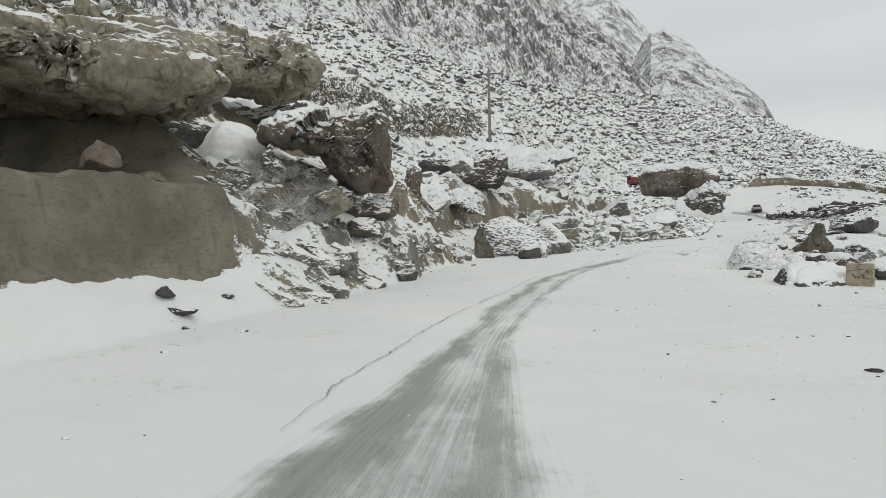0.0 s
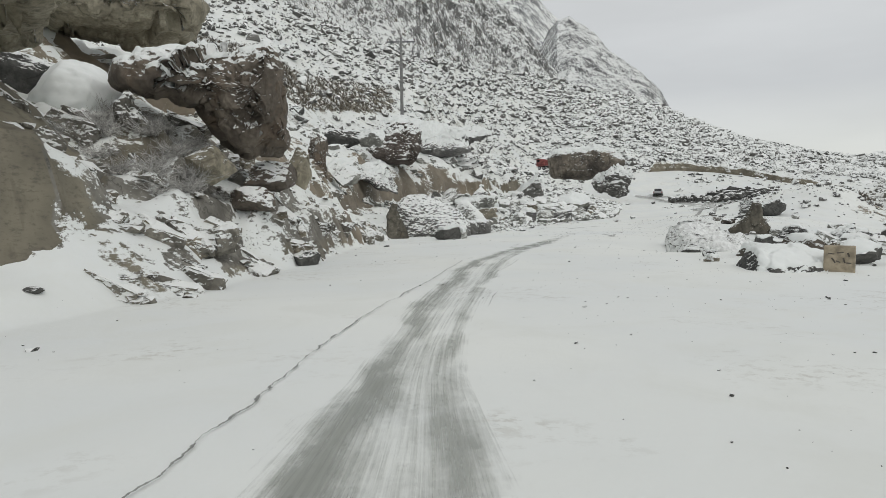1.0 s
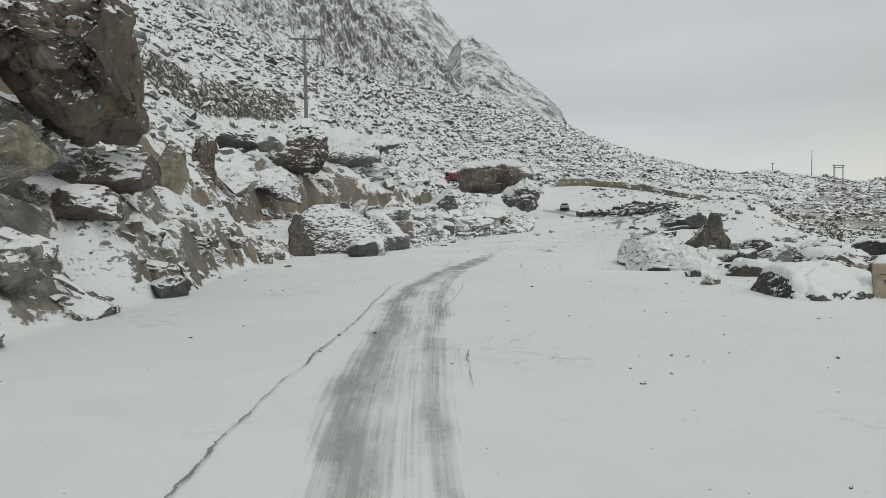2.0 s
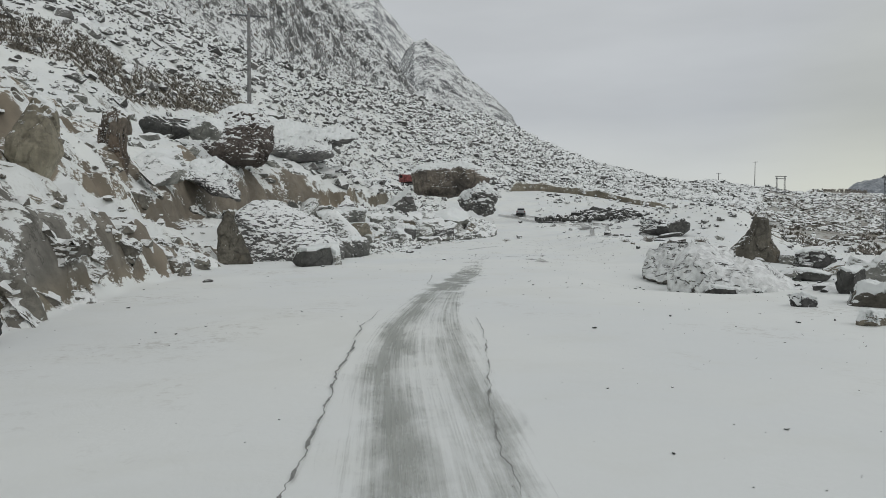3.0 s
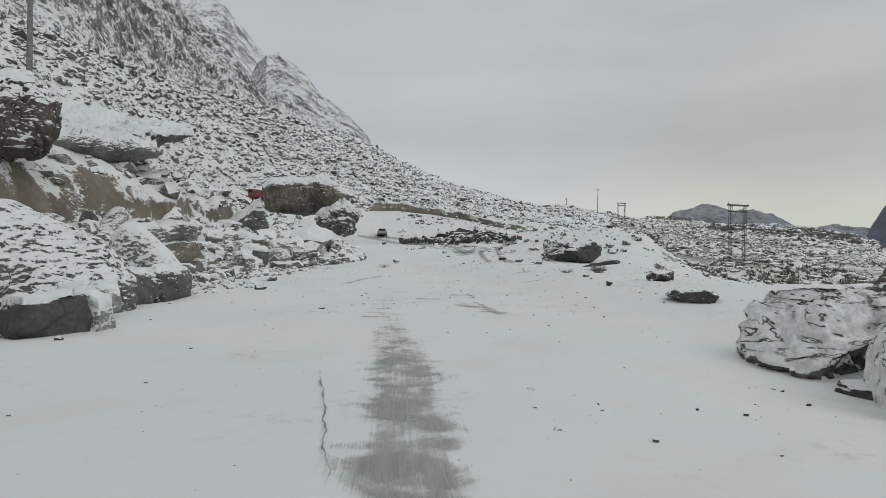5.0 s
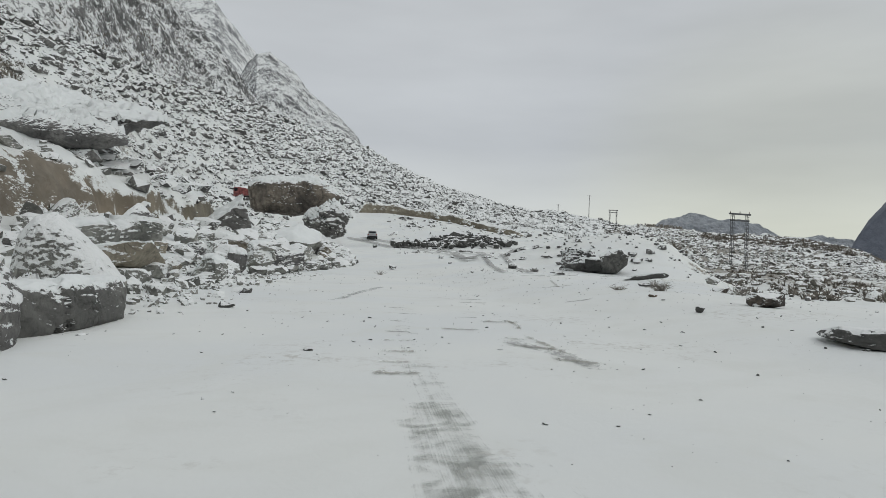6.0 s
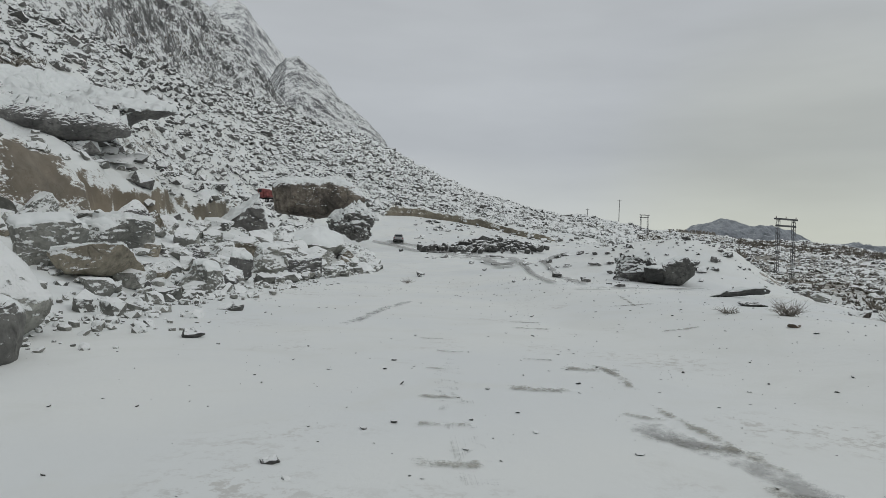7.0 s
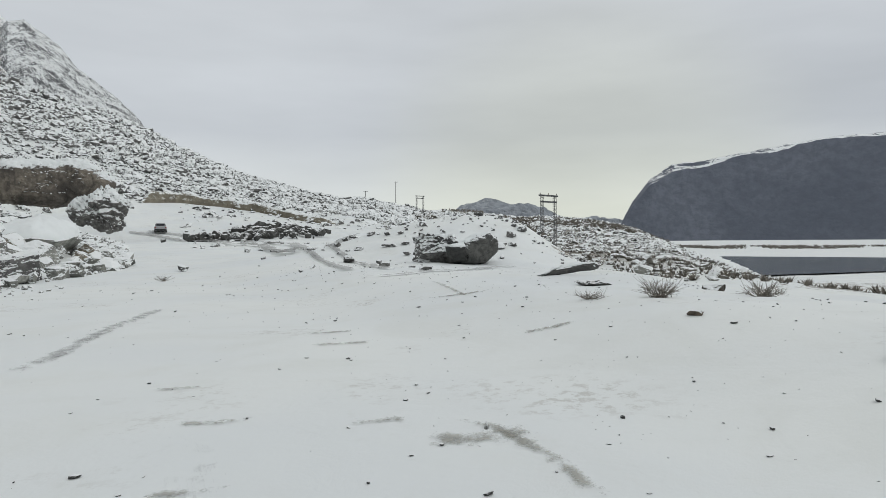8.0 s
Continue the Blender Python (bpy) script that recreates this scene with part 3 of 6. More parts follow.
mountain("mountain_distant", "distant hills under cloud, paled by haze in their colour", M_DISTANT, VIEWPOINT_FAR, 50, 69, 160,
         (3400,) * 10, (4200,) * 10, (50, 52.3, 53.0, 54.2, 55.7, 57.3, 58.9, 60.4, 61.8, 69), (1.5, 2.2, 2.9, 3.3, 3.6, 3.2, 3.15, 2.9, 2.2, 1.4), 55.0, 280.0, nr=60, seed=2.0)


# ---- stones ----
def ball(level):
    bm = bmesh.new()
    bmesh.ops.create_icosphere(bm, subdivisions=level, radius=1.0)
    v = np.array([tuple(p.co) for p in bm.verts])
    f = np.array([[q.index for q in p.verts] for p in bm.faces])
    bm.free()
    return v, f


BALLS = {n: ball(n) for n in (2, 3, 4, 5, 6)}


def normals(p, f):
    n = np.zeros_like(p)
    fn = np.cross(p[f[:, 1]] - p[f[:, 0]], p[f[:, 2]] - p[f[:, 0]])
    for i in range(3):
        np.add.at(n, f[:, i], fn)
    return n / np.maximum(np.linalg.norm(n, axis=1, keepdims=True), 1e-9)


def broken(p, f, rng, count, depth):
    """Step the surface in and out by angular cells, as joints break a rock."""
    lo, hi = p.min(0), p.max(0)
    w = p + 0.16 * np.mean(hi - lo) * np.stack([fbm(p * 1.7 + 3, 3), fbm(p * 1.7 + 13, 3), fbm(p * 1.7 + 23, 3)], 1)
    c = lo + (hi - lo) * rng.random((count, 3))
    off = rng.uniform(-1, 1, count)
    lean = rng.normal(0, 2.2, (count, 3))
    d2 = (((w[:, None] - c[None]) * (1.0, 1.0, 0.7)) ** 2).sum(2)
    i = d2.argmin(1)
    q = np.sort(d2, 1)
    gap = smooth(0.0, 0.10, np.sqrt(q[:, 1]) - np.sqrt(q[:, 0]))
    move = depth * (off[i] + ((w - c[i]) * lean[i]).sum(1) / np.mean(hi - lo)) - depth * 0.35 * (1 - gap)
    return p + normals(p, f) * move[:, None]


def stone_shape(seed, dims, level=4, planes=18, keep=0.52, rough=0.05, grain=2.2, cuts=(), boxy=0.0, blocks=0):
    """An angular boulder: a ball cut flat by random planes, then worn. dims: full width, depth, height."""
    rng = np.random.default_rng(seed)
    v, f = BALLS[level]
    p = v * 1.25
    for i in range(planes):
        n = rng.normal(size=3)
        n /= np.linalg.norm(n)
        d = rng.uniform(keep, keep + 0.2)
        over = np.maximum(p @ n - d, 0)
        p = p - over[:, None] * n * 0.97
    if boxy:
        for ax in np.vstack([np.eye(3), -np.eye(3)]):
            n = ax + rng.normal(0, 0.16, 3)
            n /= np.linalg.norm(n)
            over = np.maximum(p @ n - boxy * rng.uniform(0.85, 1.1), 0)
            p = p - over[:, None] * n * 0.98
    for nx, ny, nz, d in cuts:
        n = np.array([nx, ny, nz], float)
        n /= np.linalg.norm(n)
        over = np.maximum(p @ n - d, 0)
        p = p - over[:, None] * n * 0.98
    lo, hi = p.min(0), p.max(0)
    p = (p - (lo + hi) / 2) / (hi - lo)
    p = p * np.array(dims)
    size = float(np.mean(dims))
    if blocks:
        p = broken(p, f, rng, blocks, rough * 0.7 * size)
    q = p / size
    p = p + v * (fbm(q * grain + seed * 3.7, 5, 0.55) * rough * size)[:, None]
    p = p + v * (np.maximum(fbm(q * grain * 1.7 + seed, 4, 0.5, True) - 0.35, 0) * -rough * 1.1 * size)[:, None]
    # thin beds in the stone, tilted at random
    ax = rng.normal(size=3) * (0.35, 0.35, 1.0)
    ax /= np.linalg.norm(ax)
    bed = (q @ ax) * 9.0 + 1.2 * fbm(q * 1.6 + seed, 3)
    p = p + v * ((np.abs((bed % 1.0) - 0.5) * 2 - 0.5) * np.maximum(fbm(q * 2.2 + seed * 1.3, 3), 0) * rough * 1.2 * size)[:, None]
    return p, f


def outlined(seed, outline, depth, rough=0.05, grain=2.0, square=3.5, blocks=24, stretch=(1, 1, 1), heart=None, back=0.0, lean=0.0, n=200):
    """A rock of a given broadside outline (x, z), rounded over its depth, then broken and worn."""
    rng = np.random.default_rng(seed)
    o = np.array(outline, float)
    o = np.concatenate([o, o[:1]])
    t = np.concatenate([[0], np.cumsum(np.hypot(*np.diff(o, axis=0).T))])
    s = np.linspace(0, t[-1], n, endpoint=False)
    e = np.stack([np.interp(s, t, o[:, 0]), np.interp(s, t, o[:, 1])], 1)
    for _ in range(3):
        e = 0.5 * e + 0.25 * (np.roll(e, 1, 0) + np.roll(e, -1, 0))
    c = np.array(heart if heart else e.mean(0))
    a = np.unique(np.round(np.concatenate([np.linspace(0, math.pi / 2, 22), np.arccos(np.linspace(0, 1, 20) ** (square / 2))]), 3))
    a = np.concatenate([-a[:0:-1], a])
    r, d = np.clip(np.cos(a), 0, 1) ** (2 / square), np.sign(a) * np.abs(np.sin(a)) ** (2 / square) * depth / 2
    r[0] = r[-1] = 0.0
    X = c[0] + (e[:, 0] - c[0])[None] * r[:, None]
    Z = c[1] + (e[:, 1] - c[1])[None] * r[:, None] + back * d[:, None]
    p = np.stack([X, d[:, None] + lean * (Z - c[1]), Z], 2).reshape(-1, 3)
    m = len(a)
    i, j = np.meshgrid(np.arange(m - 1), np.arange(n), indexing="ij")
    q = np.stack([i * n + j, i * n + (j + 1) % n, (i + 1) * n + (j + 1) % n, (i + 1) * n + j], 2).reshape(-1, 4)
    f = np.concatenate([q[:, :3], q[:, [0, 2, 3]]])
    size = float(np.mean([*np.ptp(o, axis=0), depth]))
    v = normals(p, f)
    if v[np.argmax(p[:, 2]), 2] < 0:
        f = f[:, ::-1]
    if blocks:
        p = broken(p, f, rng, blocks, rough * 0.7 * size)
    w = p / size * np.array(stretch)
    v = normals(p, f)
    p = p + v * ((fbm(w * grain + seed * 3.7, 5, 0.55) - 1.1 * np.maximum(fbm(w * grain * 1.7 + seed, 4, 0.5, True) - 0.35, 0)) * rough * size)[:, None]
    return p, f


def boulder(name, label, at, dims, mat, seed, yaw=0.0, tilt=(0.0, 0.0), cap=0.0, group="", level=4, category="boulder", outline=None, **shape):
    """A boulder whose lowest point lies at at; cap: thickness of the snow on top of it."""
    p, f = outlined(seed, outline, dims, **shape) if outline else stone_shape(seed, dims, level, **shape)
    turn = np.array(Euler((radians(tilt[0]), radians(tilt[1]), radians(yaw))).to_matrix())
    p = p @ turn.T
    p = p - np.array([0, 0, p[:, 2].min()])
    ob = mesh_object(name, p, f, mat, smooth_faces=level >= 5 or bool(outline))
    ob.location = at
    tagged(ob, label, category, group)
    if cap:
        n = normals(p, f)
        rag = 0.30 * fbm(p * 1.3 + seed, 4) + 0.18 * fbm(p * 5.0 + seed, 3)
        lift = smooth(0.5, 0.95, n[:, 2] + rag) * (cap + 0.04) * (0.8 + 0.5 * fbm(p * 1.1 + 2, 2)) - 0.04
        q = p + np.array([0, 0, 1.0]) * np.maximum(lift, 0)[:, None] + n * np.minimum(lift, 0)[:, None]
        used = f[(lift[f] > -0.03).any(axis=1)]
        tag = np.arange(len(q))
        for _ in range(60):
            low = tag[used].min(axis=1)
            was = tag.copy()
            np.minimum.at(tag, used.ravel(), np.repeat(low, 3))
            tag = tag[tag]
            if (tag == was).all():
                break
        names, count = np.unique(tag[used[:, 0]], return_counts=True)
        used = used[tag[used[:, 0]] == names[count.argmax()]]
        ids, f = np.unique(used, return_inverse=True)
        q, f = q[ids], f.reshape(-1, 3)
        mesh_object("snow_cap", q, f, M_SNOW, ob, "soft white snow lying on top", True)
    return ob


def on(x, y, sink=0.0):
    return (x, y, float(land(np.array([x]), np.array([y]))[0]) - sink)


def empty(name, at, label, category, group="", yaw=0.0):
    ob = new(name)
    ob.location = at
    ob.rotation_euler = (0, 0, radians(yaw))
    return tagged(ob, label, category, group)


def part(name, bm, mat, parent, label=""):
    me = bpy.data.meshes.new(name)
    bm.to_mesh(me)
    bm.free()
    me.materials.append(mat)
    ob = new(name, me)
    ob.parent = parent
    return tagged(ob, label)


def add_box(bm, c, s, bevel=0.0, rot=None):
    m = Matrix.Translation(c) @ (rot or Matrix()) @ Matrix.Diagonal((*s, 1))
    r = bmesh.ops.create_cube(bm, size=1.0, matrix=m)
    if bevel:
        es = list({e for v in r["verts"] for e in v.link_edges})
        bmesh.ops.bevel(bm, geom=es, offset=bevel, segments=2, affect="EDGES", profile=0.6)
    return bm


def add_bar(bm, a, b, r1, r2=None, seg=8):
    a, b = Vector(a), Vector(b)
    d = b - a
    m = Matrix.Translation((a + b) / 2) @ d.to_track_quat("Z", "Y").to_matrix().to_4x4()
    bmesh.ops.create_cone(bm, cap_ends=True, segments=seg, radius1=r1, radius2=r1 if r2 is None else r2, depth=d.length, matrix=m)
    return bm


M_ROCK_SLATE = rock_mat("slate_grey_rock", (0.07, 0.071, 0.066), (0.19, 0.188, 0.172), 0.56, ragged=0.6, snow_scale=1.4)
M_ROCK_DUSTED = rock_mat("snow_dusted_rock", (0.075, 0.074, 0.072), (0.235, 0.23, 0.218), 0.30, soft=0.14, ragged=0.85, snow_scale=2.6, ledge=2.4)
M_ROCK_CRAG = rock_mat("snow_plastered_crag", (0.10, 0.098, 0.092), (0.27, 0.262, 0.245), 0.05, ragged=0.8, grain=1.6, snow_scale=0.7, ledge=2.6)
M_ROCK_RIPPLED = rock_mat("rippled_grey_slab", (0.085, 0.083, 0.08), (0.22, 0.215, 0.20), 0.52, soft=0.12, ragged=0.8, snow_scale=3.2, ledge=3.6)
M_EARTH = plain_mat("dry_brown_earth", (0.17, 0.145, 0.11), 0.9, 0, 0.35, 2.5, 0.8)

# ---- great boulders on the bank ----
boulder("overhanging_boulder", "huge ochre boulder jutting over a bare earth wall", (-10.2, 19.5, 4.75), 7.5, M_ROCK_OCHRE, 11, yaw=33, cap=0.04, rough=0.06, grain=2.6, blocks=60, square=3.6, stretch=(0.8, 0.8, 1.8), heart=(-0.6, 1.2), lean=0.75,
        outline=((-5.2, 0.5), (-5.2, 2.9), (-3.2, 3.2), (-0.8, 3.15), (1.2, 2.75), (2.6, 2.0), (3.4, 1.1), (3.4, 0.45), (2.2, 0.1), (0.0, 0.0), (-2.6, 0.25)))
# Added back rock; its dark colour stands in for the hollow's shade.
boulder("hollow_rock", "rock backing the hollow, coloured dark as if in shade", (-11.8, 24.6, 2.6), (10.0, 3.0, 4.0), M_ROCK_DARK, 12, yaw=24, level=5, rough=0.07, category="rock face")
# Out of sight, added only to block sky light from the left.
boulder("hollow_rock", "unseen rock added to keep light out of the hollow", (-15.6, 19.5, 2.4), (3.0, 9.0, 4.2), M_ROCK_DARK, 13, level=4, category="rock face")
boulder("overhanging_boulder", "ochre boulder with snow and a dark hollow beneath", (-9.2, 33.4, 8.1), 6.0, M_ROCK_OCHRE, 15, yaw=16, cap=0.06, rough=0.065, grain=2.4, blocks=40, square=3.4, heart=(-0.4, 1.2), lean=0.45,
        outline=((-4.0, 0.3), (-4.0, 2.5), (-1.8, 3.1), (0.8, 2.8), (2.3, 2.0), (2.7, 0.9), (2.2, 0.2), (0.0, 0.0), (-2.0, 0.15)))
# Another added back rock, dark in place of shade under the boulder.
boulder("hollow_rock", "rock backing the hollow under the snowy boulder, coloured dark as if in shade", (-9.2, 36.4, 5.0), (5.6, 3.0, 3.6), M_ROCK_DARK, 16, yaw=16, level=4, category="rock face")
boulder("ledge_stone", "small brown stone under the overhanging boulder", on(-8.6, 16.2, 0.1), (1.0, 0.9, 0.95), M_EARTH, 21, yaw=28, group="stones under the overhang")
boulder("ledge_stone", "small flat brown stone on the earth ledge", on(-7.5, 16.6, 0.1), (0.8, 0.6, 0.5), M_EARTH, 22, yaw=26, group="stones under the overhang")
boulder("snow_mound", "smooth rounded mound of snow between boulders", (-8.3, 24.7, 3.6), (2.8, 2.2, 2.1), M_SNOW, 25, planes=24, keep=0.92, rough=0.05, category="snow mound", level=5)
boulder("great_block", "great dark brown block of rock with snow on its flat top", (-3.96, 24.6, 2.72), 3.4, M_ROCK_BROWN, 34, yaw=13, cap=0.10, rough=0.075, grain=2.4, blocks=20, stretch=(1.3, 1.3, 0.7), heart=(0.75, 1.7), back=0.06, lean=-0.12,
        outline=((-2.74, 2.25), (-1.34, 2.68), (1.30, 3.10), (1.75, 2.43), (1.89, 1.09), (1.97, 0.08), (0.67, 0.0), (-0.12, 0.62), (-0.62, 1.45), (-2.75, 1.86)))
boulder("ochre_stone", "ochre wedge-shaped stone on the snowy slope", (-3.9, 22.7, 1.9), (1.45, 1.1, 1.15), M_ROCK_OCHRE, 35, yaw=20, level=4, tilt=(10, 12))
boulder("ochre_stone", "brown stone wedged below the block", (-3.0, 23.6, 1.15), (1.5, 1.1, 0.95), M_ROCK_BROWN, 36, yaw=-12, level=4, tilt=(0, 20))
boulder("brown_stone", "dark brown stone under the overhanging nose", (-2.6, 25.3, 1.75), (1.7, 1.3, 1.0), M_ROCK_BROWN, 37, yaw=8, level=4)
boulder("pale_wedge_stone", "pale leaning wedge of stone with a snowy top", (-2.34, 32.0, 1.75), 1.3, M_ROCK_OCHRE, 41, yaw=5, cap=0.22, rough=0.03, blocks=8, square=2.8, back=0.15,
        outline=((-0.55, 1.15), (0.03, 2.05), (0.42, 1.75), (0.56, 0.8), (0.22, 0.0), (-0.11, 0.0), (-0.58, 0.7)))
boulder("stone_column", "dark upright column of weathered stone", (-2.3, 45.6, 2.6), 1.4, M_ROCK_BROWN, 43, yaw=8, rough=0.06, grain=2.2, blocks=16, stretch=(1.4, 1.4, 0.6), square=3.0,
        outline=((-0.65, 1.95), (-0.35, 3.1), (0.09, 3.3), (0.66, 3.0), (0.64, 0.9), (0.5, 0.0), (-0.42, 0.0), (-0.6, 0.8)))
boulder("slope_stone", "grey stone between the column and the terrace", (-0.6, 46.8, 2.6), (2.2, 1.6, 1.5), M_ROCK_GREY, 44, yaw=30, cap=0.08)
boulder("slope_stone", "dark broken stones high on the slope", (-0.7, 60.5, 6.3), (3.4, 2.4, 1.5), M_ROCK_DARK, 45, level=5, boxy=0.6, rough=0.09, cap=0.12)
boulder("snow_slab", "broad snow-covered slab tilted over the brown cut", (1.75, 54.9, 2.2), 2.6, M_ROCK_DUSTED, 47, yaw=0, cap=0.14, rough=0.05, grain=2.2, blocks=8, square=2.6, back=0.25, lean=0.7,
        outline=((-1.6, 1.92), (0.35, 2.6), (1.0, 1.95), (1.6, 0.0), (0.11, 0.3), (-1.5, 1.3)))
boulder("snow_slab", "snow-covered slab resting on the brown bank", (-0.6, 51.0, 3.1), (3.0, 2.4, 1.5), M_ROCK_GREY, 48, yaw=14, tilt=(12, -8), level=5, boxy=0.6, rough=0.06, cap=0.12)
boulder("slope_stone", "dark stone half under snow on the terrace", (1.6, 60.0, 6.3), (2.4, 1.8, 1.5), M_ROCK_GREY, 46, level=5, boxy=0.6, rough=0.09, cap=0.15)
boulder("red_boulder", "large red-brown boulder with patches of snow on the terrace", (3.83, 65.2, 5.0), 5.0, M_ROCK_RED, 51, yaw=-3, cap=0.16, rough=0.045, grain=2.2, blocks=11, square=2.6, back=0.12, lean=0.25,
        outline=((-2.6, 1.12), (-2.1, 2.65), (-0.67, 3.97), (0.21, 4.4), (1.48, 4.34), (2.65, 3.19), (2.5, 1.24), (1.6, 0.0), (-0.62, 0.0), (-2.4, 0.39)))
boulder("snow_slab_boulder", "broad grey boulder with thick snow and a pointed overhanging tip", (10.63, 81.2, 6.75), 6.5, M_ROCK_DUSTED, 61, yaw=-6, cap=0.5, rough=0.035, grain=3.0, blocks=18, square=2.4, heart=(-1.0, 2.2), back=0.12, lean=1.0,
        outline=((-6.2, 3.9), (-3.5, 4.5), (-1.31, 4.35), (1.38, 3.45), (4.6, 3.6), (6.1, 2.75), (3.5, 1.5), (3.2, 0.6), (0.45, 0.0), (-3.45, 0.3), (-6.4, 0.5)))
boulder("standing_stone", "grey-brown standing stone leaning to its pointed head beside the road", (2.24, 39.6, -0.7), 0.75, M_ROCK_OLIVE, 71, yaw=-2, rough=0.03, grain=2.2, blocks=8, square=2.6, heart=(-0.1, 0.75),
        outline=((-0.12, 2.18), (0.10, 2.06), (0.05, 1.78), (0.40, 1.12), (0.80, 0.0), (-0.50, 0.0), (-0.50, 1.45), (-0.30, 1.9)))
boulder("grey_slab", "broad sloping grey slab dusted with snow", (4.62, 42.6, -0.85), 3.4, M_ROCK_RIPPLED, 73, yaw=-7, rough=0.03, grain=3.2, blocks=12, square=2.4, back=0.12, lean=0.8,
        outline=((-2.15, 2.2), (-1.47, 2.62), (-0.51, 2.66), (1.48, 1.85), (2.4, 0.9), (2.3, 0.0), (-1.95, 0.0)))
boulder("tall_grey_stone", "tall rounded grey stone with snow down its sloping flank", (7.95, 47.7, -0.6), 1.7, M_ROCK_GREY, 75, yaw=-6, rough=0.022, grain=2.0, blocks=5, square=2.3, cap=0.03, lean=0.1,
        outline=((-1.0, 0.0), (-1.2, 0.9), (-1.1, 1.7), (-0.75, 2.25), (-0.35, 2.35), (0.2, 1.85), (0.75, 1.3), (1.15, 0.75), (1.1, 0.35), (0.7, 0.0)))
boulder("long_dark_block", "long dark grey block with snow patches at the road's edge", (7.4, 43.9, -0.66), 1.2, M_ROCK_SLATE, 77, yaw=56, rough=0.03, grain=2.6, blocks=10, square=3.4, cap=0.07, stretch=(0.8, 1.0, 1.6), lean=0.15,
        outline=((-1.9, 0.0), (-2.05, 0.55), (-1.7, 0.9), (-0.6, 1.0), (0.7, 0.95), (1.75, 0.98), (2.05, 0.75), (1.75, 0.05)))
for i, (x, y, w, h, m, say) in enumerate((
        (4.8, 37.6, 1.2, 0.72, M_ROCK_DARK, "dark angular block at the road's edge"), 
        (5.6, 37.7, 0.6, 0.55, M_ROCK_GREY, "small grey block at the road's edge"),
        (5.5, 39.9, 1.5, 0.7, M_ROCK_GREY, "flat grey block with snow at the road's edge"),
        
        (9.2, 56.3, 2.0, 1.55, M_ROCK_GREY, "grey snow-capped block in the rubble"), (11.6, 63.8, 3.0, 1.4, M_ROCK_GREY, "wide snow-capped block in the rubble"),
        (10.4, 55.6, 2.6, 0.78, M_ROCK_YELLOW, "long ochre block under snow"), (13.5, 56.5, 1.45, 1.15, M_ROCK_GREY, "cut grey block under snow"),
        (16.1, 62.1, 1.15, 1.2, M_ROCK_DUSTED, "dark leaning block in the rubble"), (18.4, 65.5, 1.45, 1.65, M_ROCK_GREY, "pale squared block in the rubble")), 1):
    boulder("rubble_block", say, on(x, y, 0.12), (w, w * 0.8, h), m, 100 + i, yaw=-8 + 37 * (i % 4), tilt=(5 * (i % 3 - 1), 6 * (i % 4 - 1)), level=5, planes=12, keep=0.66, boxy=0.66, rough=0.035, blocks=5, cap=0.10 + 0.04 * (i % 3), group="rubble blocks beside the road")
boulder("pale_fin", "pale triangular fin of snowy rock", (22.6, 86.0, 2.2), (3.8, 2.4, 3.0), M_ROCK_CRAG, 81, yaw=-15, level=5, planes=6, keep=0.6, cap=0.3, cuts=((-0.8, -0.2, 0.62, 0.30), (0.95, 0, 0.2, 0.35)))
boulder("dark_outcrop", "great dark weathered outcrop with a flat snowy top", (59.5, 166.0, 7.4), 11.0, M_OUTCROP, 83, yaw=-22, cap=0.5, rough=0.02, grain=4.0, blocks=26, stretch=(1.6, 1.6, 0.4), square=4.0,
        outline=((-9.6, 5.9), (-8.1, 7.3), (-3.0, 8.05), (3.9, 8.3), (7.2, 7.2), (9.9, 4.6), (8.9, 1.0), (-0.4, 0.0), (-8.7, 0.8)))
boulder("outcrop_boulder", "snow-plastered boulder at the rubble's far end", (58.8, 146.0, 2.6), (8.6, 6.0, 7.2), M_ROCK_CRAG, 85, yaw=-24, level=6, planes=26, keep=0.62, rough=0.10, grain=3.4, blocks=26, cap=0.4, cuts=((-0.7, 0, 0.7, 0.5), (0.8, -0.1, 0.6, 0.62)))
boulder("snow_hump", "low rounded hump of snow-covered rubble", (26.3, 80.5, 0.4), (5.4, 4.0, 2.1), M_ROCK_GREY, 87, keep=0.8, rough=0.03, cap=0.45, category="boulder")

# ---- stones right of the road ----
boulder("layered_boulder", "rounded grey boulder plastered with snow beside the road", (14.4, 30.1, -1.62), (2.2, 1.9, 2.2), M_ROCK_PLASTER, 91, yaw=-48, level=6, planes=24, keep=0.74, rough=0.06, grain=2.6, blocks=16)
boulder("dark_foot_stone", "dark stone at the foot of the snowy boulder", (13.5, 29.15, -1.02), (0.65, 0.55, 0.48), M_ROCK_DARK, 89, yaw=-20, level=5, boxy=0.6)
boulder("snow_hump", "long hump of deep snow over dark ledges of rock", (13.45, 28.2, -1.2), 3.4, M_SNOW_LEDGE, 301, yaw=-49, rough=0.04, grain=2.6, blocks=22, square=2.3, category="snow hump",
        outline=((-0.85, 0.0), (-0.8, 0.9), (-0.45, 1.5), (0.1, 1.58), (0.9, 1.28), (1.5, 0.98), (2.0, 0.66), (2.4, 0.3), (2.55, 0.0)))
boulder("snow_hump", "long low snowdrift with dark rock showing at its foot", (14.6, 25.6, -1.0), 2.6, M_SNOW_ROCK, 303, yaw=-52, rough=0.018, grain=2.4, blocks=7, square=2.2, category="snow hump",
        outline=((-1.4, 0.0), (-1.0, 0.4), (0.0, 0.62), (1.0, 0.6), (1.8, 0.4), (2.1, 0.0)))
